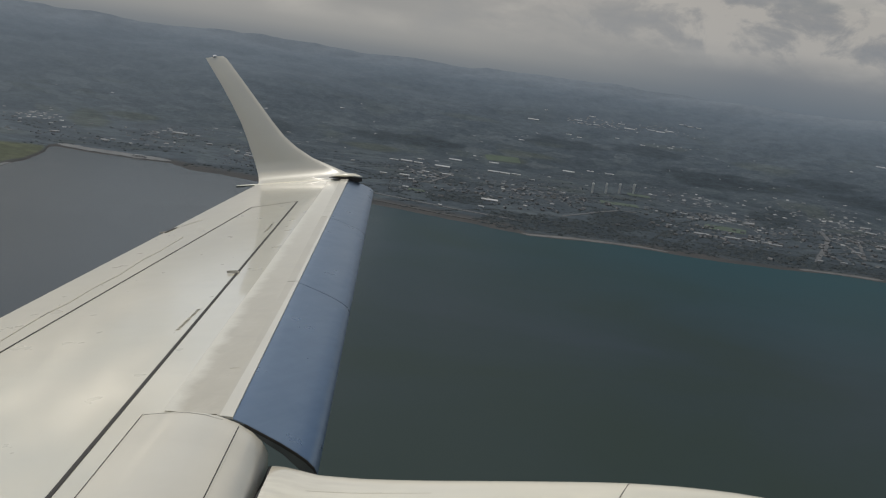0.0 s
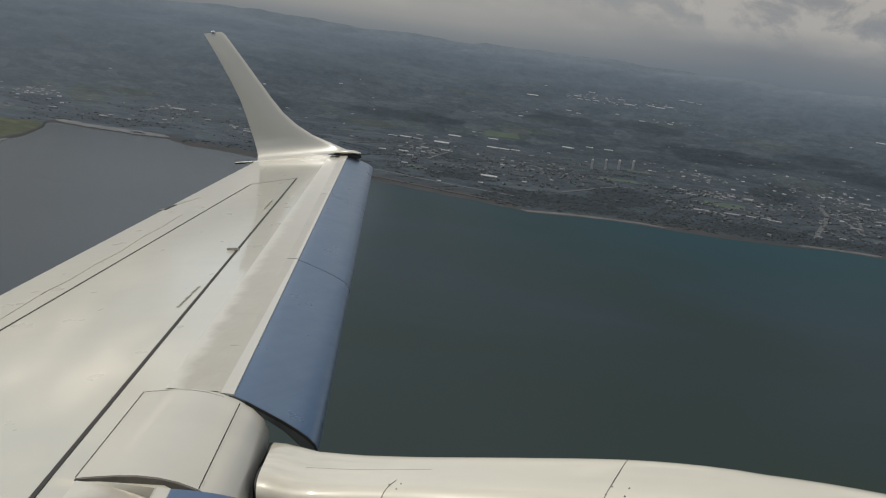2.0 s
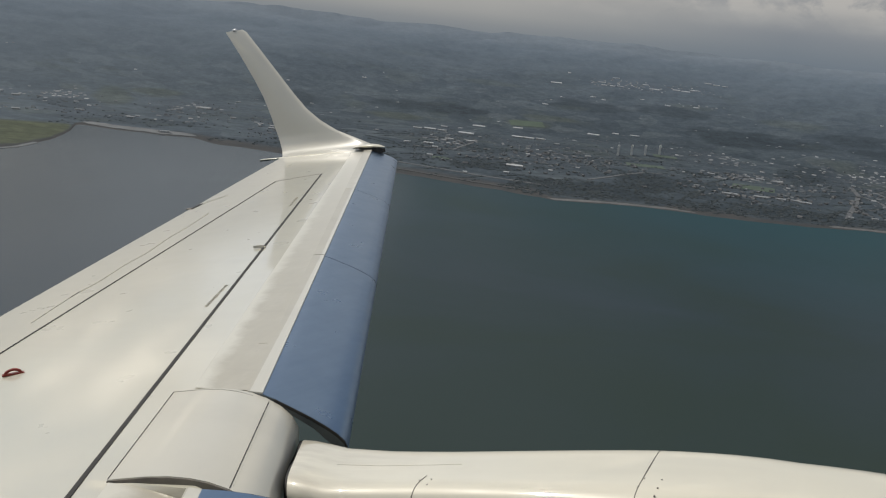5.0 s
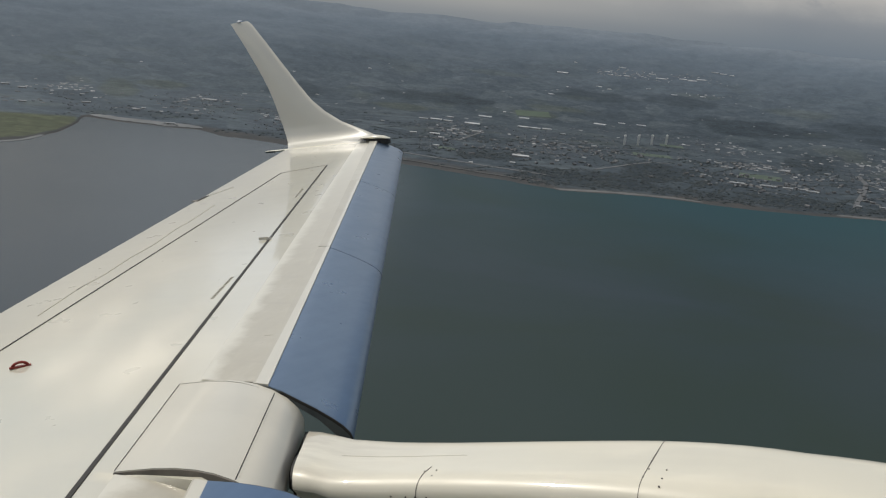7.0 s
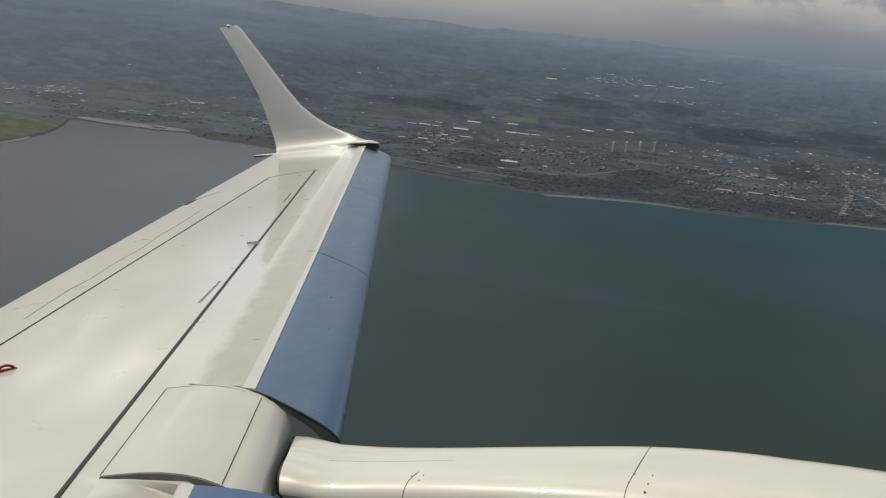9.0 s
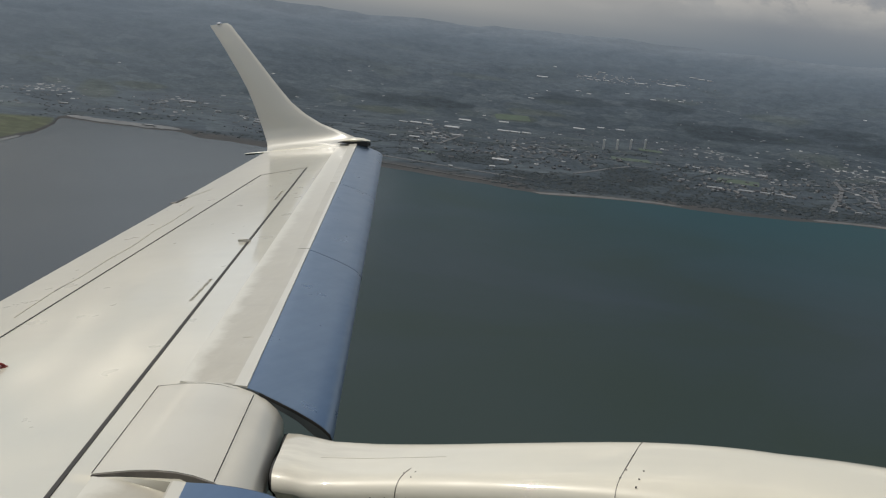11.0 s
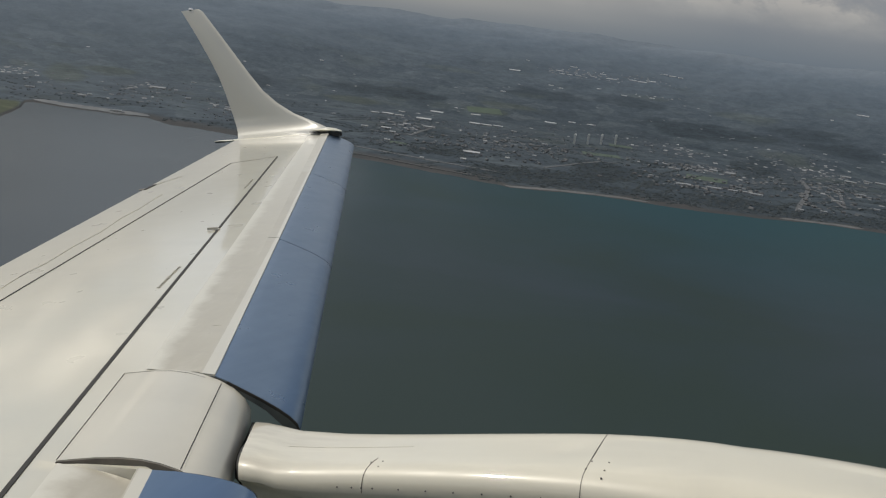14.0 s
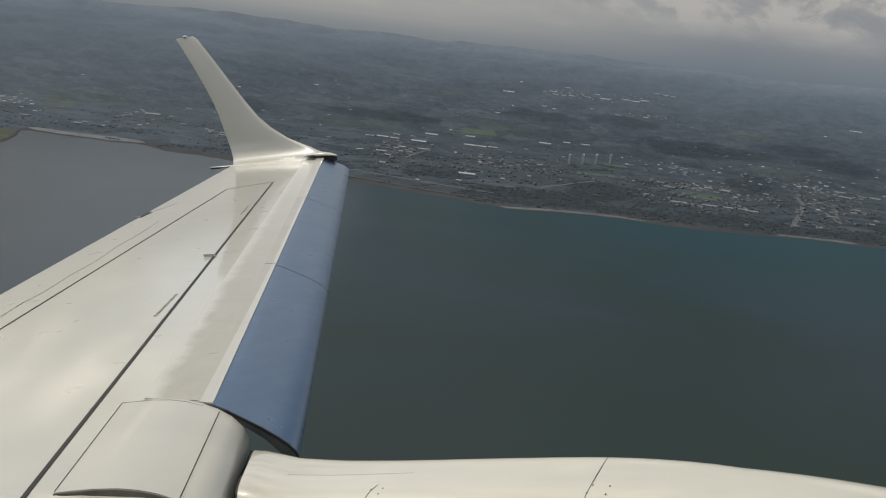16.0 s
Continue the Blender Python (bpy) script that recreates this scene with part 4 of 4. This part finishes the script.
def build_land():
    az = np.radians(np.concatenate([np.arange(-180, -36, 4.0), np.arange(-36, 36, 0.11), np.arange(36, 181, 4.0)]))
    rr = np.concatenate([np.arange(1880, 3400, 9.0), np.arange(3400, RIM + 1, 16.0)])
    a, r = np.meshgrid(az, rr)
    x, y = (r * np.sin(a)).ravel(), (r * np.cos(a)).ravel()
    z = ground(x, y)
    n, k = len(rr), len(az)
    i = np.arange((n - 1) * (k - 1))
    v = (i // (k - 1)) * k + i % (k - 1)
    faces = np.stack([v, v + 1, v + k + 1, v + k], 1)
    me = bpy.data.meshes.new("ground")
    me.from_pydata(np.stack([x, y, z], 1).tolist(), [], faces.tolist())
    built, meadow, wood = cover_of(x, y)
    att = me.attributes.new("cover", "FLOAT_COLOR", "POINT")
    col = np.stack([built, meadow, wood, np.ones_like(built)], 1).astype(np.float32)
    att.data.foreach_set("color", col.ravel())
    me.polygons.foreach_set("use_smooth", [True] * len(me.polygons))
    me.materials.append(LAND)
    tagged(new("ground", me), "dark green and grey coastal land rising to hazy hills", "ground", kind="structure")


build_land()
bm = bmesh.new()
bmesh.ops.create_circle(bm, cap_ends=True, segments=128, radius=RIM)
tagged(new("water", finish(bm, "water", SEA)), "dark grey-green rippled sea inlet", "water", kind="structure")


def spot(x, y):
    return float(ground(np.array([x]), np.array([y]))[0])


# ---- large sheds and halls ----
def shed(x, y, length, depth, height, turn, roof):
    ob = new("warehouse")
    far = math.hypot(x, y) > RISE
    z = spot(x, y) - 1.5 - (depth * 0.10 if far else 0.0)
    ob.matrix_basis = pose(x, y, z, 0, 0, turn)
    bm = bmesh.new()
    box(bm, pose(0, 0, height / 2), length, depth, height)
    part("wall", bm, SHED_WALL, ob)
    o, h = 0.8, height
    prof = ((-depth / 2 - o, h), (0, h + depth * 0.10), (depth / 2 + o, h), (depth / 2 + o, h - 0.4), (-depth / 2 - o, h - 0.4))
    part("roof", loft([[(sx, py, pz) for py, pz in prof] for sx in (-length / 2 - o, length / 2 + o)]), roof, ob, "pale sheet-metal roof")
    for i in range(0 if far else 3):
        bm = bmesh.new()
        box(bm, pose(-length * 0.3 + i * length * 0.3, -depth / 2 - 0.1, 2.0), min(5.0, length * 0.12), 0.3, 4.0)
        part("loading_door", bm, FAINT, ob)
    return tagged(ob, "pale-roofed industrial hall among trees" if far else "pale-roofed industrial shed near the shore", "warehouse", "sheds of the town")


# place and length in metres
ESTATE = ((-163, 3164, 133), (-43, 3142, 51), (-5, 3442, 56), (132, 3472, 45), (163, 3212, 116), (-142, 2774, 42), (-121, 3278, 31), (-123, 2529, 21), (98, 2488, 61), (75, 2355, 19), (-25, 2293, 12), (189, 2464, 13), (-89, 2925, 34), (-26, 2933, 27), (-119, 2704, 22), (-202, 2754, 32))
HILLSIDE = ((539, 4234, 109), (499, 4273, 45), (567, 4354, 36), (445, 4053, 31), (484, 4020, 28), (362, 4354, 18), (301, 4216, 59), (689, 4291, 35), (718, 4233, 45), (851, 4232, 116), (1002, 4347, 114), (644, 4055, 19), (853, 3988, 29), (-484, 3922, 18), (1529, 3820, 14), (402, 3482, 49), (483, 3521, 37), (551, 3513, 46), (243, 3869, 27), (738, 3982, 24), (1674, 3892, 54))
VILLAGE = ((673, 2675, 32), (771, 2784, 15), (799, 2753, 30), (663, 2752, 17), (626, 2391, 41), (703, 2395, 38), (769, 2390, 71), (806, 2375, 35), (1254, 2895, 55), (1349, 2950, 68), (1029, 2431, 31), (1404, 3206, 12), (865, 2227, 13), (925, 2242, 17), (1109, 2375, 21), (967, 2757, 20), (1085, 2823, 18), (835, 2722, 23), (324, 2864, 17), (247, 3102, 25), (563, 2479, 18), (1286, 3015, 38), (1535, 3199, 62), (1491, 3042, 119), (1171, 2617, 27))
BAYSIDE = ((-547, 2932, 35), (-583, 2732, 29), (-631, 2798, 20), (-488, 2705, 19), (-877, 3062, 60), (-799, 2446, 24), (-960, 2648, 20), (-955, 2687, 15), (-1120, 2689, 34), (-1371, 3112, 24), (-731, 2863, 17), (-1382, 2854, 30), (-1462, 2911, 27), (-1228, 2536, 33), (-839, 3346, 18))
rng = random.Random(4)
for group, deep, roof in ((ESTATE, 0.30, HALL_ROOF), (HILLSIDE, 0.22, WHITE_ROOF), (VILLAGE, 0.35, SHED_ROOF), (BAYSIDE, 0.3, SHED_ROOF)):
    for x, y, length in group:
        far = math.hypot(x, y) > RISE
        turn = -math.degrees(math.atan2(x, y)) + rng.uniform(-14, 10)
        size, pieces = length * rng.uniform(0.9, 1.05), max(1, round(length / 42))
        for i in range(pieces):
            k = ((i + 0.5) / pieces - 0.5) * size
            c, s, slip = math.cos(math.radians(turn)), math.sin(math.radians(turn)), rng.uniform(-12, 12) if pieces > 1 else 0.0
            piece = size / pieces * rng.uniform(0.6, 0.95)
            shed(x + k * c - slip * s, y + k * s + slip * c, piece, max(11.0, piece * (deep + 0.2) * rng.uniform(0.7, 1.2)), 3.6 if far else 5.0, turn + rng.uniform(-3, 3), roof)


# ---- four tower blocks ----
def tower(x, y):
    ob = new("tower_block")
    ob.matrix_basis = pose(x, y, spot(x, y) - 1, 0, 0, -math.degrees(math.atan2(x, y)) - 4)
    bm = bmesh.new()
    box(bm, pose(0, 0, 15), 6.0, 20.0, 30.0)
    part("wall", bm, TOWER_WALL, ob)
    bm = bmesh.new()
    box(bm, pose(0, 0, 30.3), 6.3, 20.4, 0.6)
    box(bm, pose(0, 0, 31.6), 4.0, 7.0, 2.0)
    part("roof", bm, TOWER_WALL, ob)
    for side in (-1, 1):
        for f in range(9):
            bm = bmesh.new()
            box(bm, pose(side * 3.05, 0, 3 + f * 2.9), 0.3, 17.0, 1.3)
            part("window_band", bm, TOWER_GLASS, ob)
    return tagged(ob, "pale slab tower block of nine storeys", "tower block", "four tower blocks")


for x, y in ((427, 2991), (475, 3035), (523, 3074), (576, 3120)):
    tower(x, y)


# ---- houses and trees ----
def scatter(n, seed, keep, r0=2050.0, r1=4700.0):
    g = np.random.default_rng(seed)
    az = np.radians(g.uniform(-36, 36, n))
    r = np.sqrt(g.uniform(r0 ** 2, r1 ** 2, n))
    x, y = r * np.sin(az), r * np.cos(az)
    ok = keep(x, y, r, g)
    return x[ok], y[ok], g


def cloud_of(name, x, y, z, sizes, turns, verts, faces, mat):
    """One mesh of many small pieces: a pattern placed at every point."""
    verts = np.array(verts, float)
    n, k = len(x), verts.shape[-2]
    if verts.ndim == 2:
        verts = np.broadcast_to(verts, (n, k, 3))
    v = verts * sizes[:, None, :]
    c, s = np.cos(turns)[:, None], np.sin(turns)[:, None]
    vx, vy = v[..., 0] * c - v[..., 1] * s, v[..., 0] * s + v[..., 1] * c
    p = np.stack([vx + x[:, None], vy + y[:, None], v[..., 2] + z[:, None]], -1).reshape(-1, 3)
    me = bpy.data.meshes.new(name)
    allf = []
    for i in range(n):
        o = i * k
        allf += [tuple(o + q for q in f) for f in faces]
    me.from_pydata(p.tolist(), [], allf)
    me.materials.append(mat)
    return new(name, me)


HOUSE_V = ((-.5, -.5, 0), (.5, -.5, 0), (.5, .5, 0), (-.5, .5, 0), (-.5, -.5, .4), (.5, -.5, .4), (.5, .5, .4), (-.5, .5, .4), (-.5, 0, 1), (.5, 0, 1))
HOUSE_F = ((0, 1, 5, 4), (1, 2, 6, 5), (2, 3, 7, 6), (3, 0, 4, 7), (4, 5, 9, 8), (6, 7, 8, 9), (5, 6, 9), (7, 4, 8))


def town_keep(x, y, r, g):
    return (inland(x, y) > 50) & (g.random(len(x)) < cover_of(x, y)[0] * np.interp(r, (2600, 3300, 3800), (0.8, 0.6, 0.3)))


x, y, g = scatter(7500, 5, town_keep, r1=3900.0)
n = len(x)
row = np.round(fbm(x / 200, y / 200, 41) * 8) * 0.4
size = np.stack([g.uniform(6, 17, n), g.uniform(5, 7, n), g.uniform(2.2, 3.2, n)], 1) * np.interp(np.hypot(x, y), (2400, 3800), (1.0, 0.7))[:, None]
tagged(cloud_of("houses", x, y, ground(x, y) - 0.7, size, row, HOUSE_V, HOUSE_F, ROOFS), "rows of small houses with grey and pale roofs", "houses", kind="stuff")

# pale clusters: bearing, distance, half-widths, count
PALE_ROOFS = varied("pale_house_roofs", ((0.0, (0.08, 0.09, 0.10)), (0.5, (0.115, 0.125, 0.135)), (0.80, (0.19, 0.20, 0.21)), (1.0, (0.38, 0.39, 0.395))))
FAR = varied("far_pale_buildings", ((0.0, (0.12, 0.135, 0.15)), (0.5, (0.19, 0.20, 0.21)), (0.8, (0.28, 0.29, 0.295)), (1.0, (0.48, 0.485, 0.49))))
g = np.random.default_rng(15)
fx, fy = [], []
for az, r, da, dr, k in ((7.8, 4286, 1.6, 57, 80), (11.3, 4338, 1.6, 44, 40), (15.8, 2871, 1.9, 90, 60), (22.9, 3022, 1.9, 235, 90), (14.1, 3243, 2.2, 176, 50), (4.5, 2846, 2.6, 205, 50), (-1.6, 2880, 1.3, 169, 40), (-16.2, 3103, 1.9, 164, 40), (-23.6, 3286, 1.6, 192, 60), (20.8, 3318, 2.2, 147, 50), (-12.1, 2828, 1.3, 100, 25), (12.7, 4102, 1.3, 23, 12)):
    a, rr = np.radians(g.normal(az, da / 1.5, k)), g.normal(r, dr / 1.5, k)
    fx.append(rr * np.sin(a))
    fy.append(rr * np.cos(a))
# farms and estates strewn over the lower slopes
a, rr = np.radians(g.uniform(-33, 33, 420)), 2800 + 1300 * g.random(420) ** 1.5
keep = fbm(rr * np.sin(a) / 230, rr * np.cos(a) / 160, 71) > 0.52
fx.append((rr * np.sin(a))[keep])
fy.append((rr * np.cos(a))[keep])
x, y = np.concatenate(fx), np.concatenate(fy)
on_land = inland(x, y) > 60
x, y = x[on_land], y[on_land]
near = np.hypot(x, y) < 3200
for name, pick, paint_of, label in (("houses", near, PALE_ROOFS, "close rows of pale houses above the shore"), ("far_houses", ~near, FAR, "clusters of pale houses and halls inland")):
    px, py = x[pick], y[pick]
    n = len(px)
    small = np.interp(np.hypot(px, py), (2500, 3300, 4200), (0.85, 0.75, 0.6))[:, None]
    size = np.stack([g.uniform(7, 19, n), g.uniform(7, 11, n), g.uniform(2.8, 4.4, n)], 1) * small
    sunk = 0.5 + np.where(np.hypot(px, py) > 3300, 0.08, 0.0) * size[:, 1]
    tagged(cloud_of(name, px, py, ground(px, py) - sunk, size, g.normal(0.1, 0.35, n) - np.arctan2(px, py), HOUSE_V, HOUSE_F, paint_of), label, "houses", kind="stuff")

bm = bmesh.new()
bmesh.ops.create_icosphere(bm, subdivisions=1, radius=0.5)
bm.verts.index_update()
ICO_V = np.array([v.co[:] for v in bm.verts])
ICO_F = [tuple(v.index for v in f.verts) for f in bm.faces]
bm.free()


def wood_keep(x, y, r, g):
    built, meadow, wood = cover_of(x, y)
    strip = 0.9 * np.exp(-((inland(x, y) - 90) / 50) ** 2) * (np.degrees(np.arctan2(x, y)) > 2)
    garden = 0.09 * built
    return (inland(x, y) > 30) & (g.random(len(x)) < np.clip((wood + strip + garden) * np.interp(r, (2500, 3000, 3350), (0.9, 0.5, 0.0)) * (1 - meadow) * np.interp(x / y, (-0.25, -0.05), (0.3, 1.0)), 0, 1))


def hedges(count, seed):
    """Lines of trees round the fields and along the streets."""
    g = np.random.default_rng(seed)
    xs, ys = [], []
    for _ in range(count):
        az, r = math.radians(g.uniform(-34, 34)), math.sqrt(g.uniform(2150.0 ** 2, 4500.0 ** 2))
        x0, y0 = r * math.sin(az), r * math.cos(az)
        a = 0.5 * fbm(np.array([x0 / 600]), np.array([y0 / 600]), 61)[0] * 3 + (math.pi / 2 if g.random() < 0.35 else 0)
        n = int(g.uniform(12, 40))
        k = (np.arange(n) - n / 2) * 5.5
        xs.append(x0 + np.cos(a) * k + g.normal(0, 1.5, n))
        ys.append(y0 + np.sin(a) * k + g.normal(0, 1.5, n))
    x, y = np.concatenate(xs), np.concatenate(ys)
    ok = (inland(x, y) > 40) & (np.hypot(x, y) < 3000) & (cover_of(x, y)[1] < 0.5) & (x > -0.12 * y)
    return x[ok], y[ok]


x, y, g = scatter(110000, 6, wood_keep)
hx, hy = hedges(700, 8)
x, y = np.concatenate([x, hx]), np.concatenate([y, hy])
n = len(x)
shape = ICO_V[None] * (1 + g.uniform(-0.32, 0.32, (n, len(ICO_V), 1)))
w = g.uniform(4.5, 11, n) * np.interp(np.hypot(x, y), (2000, 3300, 4700), (1.15, 0.85, 0.6))
size = np.stack([w * g.uniform(0.9, 1.6, n), w, w * g.uniform(0.35, 0.65, n)], 1)
tagged(cloud_of("trees", x, y, ground(x, y) - w * 0.06, size, g.uniform(0, 6, n), shape, ICO_F, LEAVES), "dark clumps of broadleaf trees between the houses", "trees", kind="stuff")


# ---- the nearest houses, one by one ----
def house_meshes(length, depth, height, wall, roof):
    bm = bmesh.new()
    box(bm, pose(0, 0, height / 2), length, depth, height)
    a = finish(bm, "wall", wall)
    o = 0.5
    prof = ((-depth / 2 - o, height - 0.3), (0, height + depth * 0.36), (depth / 2 + o, height - 0.3), (depth / 2 + o - 0.3, height - 0.45), (0, height + depth * 0.28), (-depth / 2 - o + 0.3, height - 0.45))
    b = finish(loft([[(sx, py, pz) for py, pz in prof] for sx in (-length / 2 - o, length / 2 + o)]), "roof", roof)
    bm = bmesh.new()
    box(bm, pose(length * 0.3, 0, height + depth * 0.36), 0.8, 0.7, 1.3)
    return a, b, finish(bm, "chimney", wall)


PALE = plain("pale_render", (0.17, 0.18, 0.19), 0.75, 0.0, 0.3, 0.12)
BRICK = plain("brown_brick", (0.105, 0.110, 0.114), 0.85, 0.0, 0.4, 0.2)
SLATE = plain("grey_slate", (0.105, 0.115, 0.124), 0.7, 0.0, 0.4, 0.2)
TILE = plain("weathered_tile", (0.122, 0.126, 0.130), 0.8, 0.0, 0.4, 0.2)
KINDS = [(house_meshes(l, d, h, wl, rf), lb) for l, d, h, wl, rf, lb in (
    (8, 5.5, 3.2, PALE, SLATE, "pale rendered house with a slate roof"), (10, 5.5, 3.2, BRICK, TILE, "brown brick house with a tiled roof"),
    (14, 5.5, 3.2, PALE, TILE, "long pale terrace with a tiled roof"), (9, 6, 3.4, BRICK, SLATE, "brick house with a grey slate roof"))]
g = np.random.default_rng(77)
made = 0
while made < 170:
    az, r = math.radians(g.uniform(-3, 28)), g.uniform(2150, 2900)
    x, y = r * math.sin(az), r * math.cos(az)
    ax, ay = np.array([x]), np.array([y])
    if inland(ax, ay)[0] < 90 or g.random() > cover_of(ax, ay)[0][0] + 0.02:
        continue
    meshes, label = KINDS[(0, 1, 1, 3, 3, 3, 1, 2)[int(g.integers(8))]]
    home = new("house")
    home.matrix_basis = pose(x, y, spot(x, y) - 0.3, 0, 0, 20 + 90 * int(g.integers(2)) + g.uniform(-12, 12))
    for me in meshes:
        ob = new(me.name.split(".")[0], me)
        ob.parent = home
    tagged(home, label + " near the shore", "house", "houses near the shore")
    made += 1


# ---- playing fields, shore road and sea wall ----
def laid(name, centre, sx, sy, turn, mat, label, lift=0.6):
    """A flat sheet that follows the ground."""
    bm = bmesh.new()
    bmesh.ops.create_grid(bm, x_segments=10, y_segments=10, size=0.5)
    m = pose(*centre, 0, 0, 0, turn) @ Matrix.Diagonal((sx, sy, 1, 1))
    for v in bm.verts:
        p = m @ v.co
        v.co = (p.x, p.y, spot(p.x, p.y) + lift)
    bmesh.ops.solidify(bm, geom=bm.faces[:], thickness=0.3)
    return tagged(new(name, finish(bm, name, mat)), label, "field", kind="structure")


for cx, cy, sx, sy, turn in ((480, 2790, 109, 70, -2), (730, 2564, 108, 80, -16), (165, 3544, 124, 70, 7), (589, 3091, 73, 60, -6), (-93, 2508, 44, 40, 2)):
    laid("playing_field", (cx, cy), sx, sy, turn, PITCH, "mown green playing field among the houses")


def shore_strip(name, az0, az1, off, width, mat, label, lift, thick):
    rows = []
    for i in range(161):
        k = az0 + (az1 - az0) * i / 160
        a, rc = math.radians(k), float(table(k, COAST))
        ends = min(1.0, i / 12, (160 - i) / 12)
        row = []
        for s, dz in ((0, -thick), (0, lift), (1, lift), (1, -thick)):
            r = rc + off + width * (0.5 + (s - 0.5) * (0.15 + 0.85 * ends) * (0.7 + 0.6 * value_noise(np.array([k * 3.1 + s * 40]), np.array([0.5]), 91)[0]))
            x, y = r * math.sin(a), r * math.cos(a)
            row.append((x, y, max(0.35, spot(x, y)) + dz))
        rows.append(row)
    return tagged(new(name, finish(loft(rows), name, mat)), label, name.split("_")[-1], kind="structure")


STONE = plain("dark_armour_stone", (0.055, 0.058, 0.06), 0.9, 0.0, 0.3, 0.3)
shore_strip("sea_wall", -6.7, 3.9, 52, 14, STONE, "dark stone causeway across the mud along the shore", 1.0, 4.0)
shore_strip("sand_beach", -22.4, -16.3, 8, 46, PALE_SAND, "pale sand beach round the head of the bay", 0.9, 1.2)
shore_strip("sand_beach", 4.4, 13.0, 6, 16, SAND, "thin pale sand beach below the trees", 0.25, 1.2)
shore_strip("sand_beach", 20.2, 24.6, 6, 16, SAND, "thin pale sand beach below the town", 0.25, 1.2)
shore_strip("sand_spit", -28.0, -24.7, -16, 22, PALE_SAND, "narrow pale sand spit before the grassy point", 0.2, 1.4)
shore_strip("coast_road", -6.7, 4.4, 150, 14, ROADWAY, "grey coastal road behind the mudflats", 0.8, 1.5)


def lane(points, width):
    """A street laid over the ground along a bent line."""
    rows = []
    for (x0, y0), (x1, y1) in zip(points, points[1:]):
        n = max(2, int(math.hypot(x1 - x0, y1 - y0) / 12))
        rows += [(x0 + (x1 - x0) * i / n, y0 + (y1 - y0) * i / n) for i in range(n)]
    ring = []
    for i, (x, y) in enumerate(rows):
        xa, ya = rows[max(0, i - 2)]
        xb, yb = rows[min(len(rows) - 1, i + 2)]
        k = width / 2 / max(0.01, math.hypot(xb - xa, yb - ya))
        px, py = -(yb - ya) * k, (xb - xa) * k
        z = spot(x, y)
        ring.append([(x - px, y - py, z - 0.5), (x - px, y - py, z + 0.9), (x + px, y + py, z + 0.9), (x + px, y + py, z - 0.5)])
    return tagged(new("road", finish(loft(ring), "road", ROADWAY)), "pale grey street winding up from the shore through the houses", "road", kind="structure")


lane(((850, 2206), (884, 2290), (964, 2467), (1027, 2627), (1074, 2813)), 12)
lane(((1027, 2627), (1050, 2541), (1015, 2342)), 9)
lane(((1015, 2342), (1092, 2565), (1115, 2708)), 8)
lane(((-181, 2702), (-70, 2696), (-12, 2944)), 9)
lane(((278, 2390), (381, 2536), (454, 2628), (517, 2633)), 9)
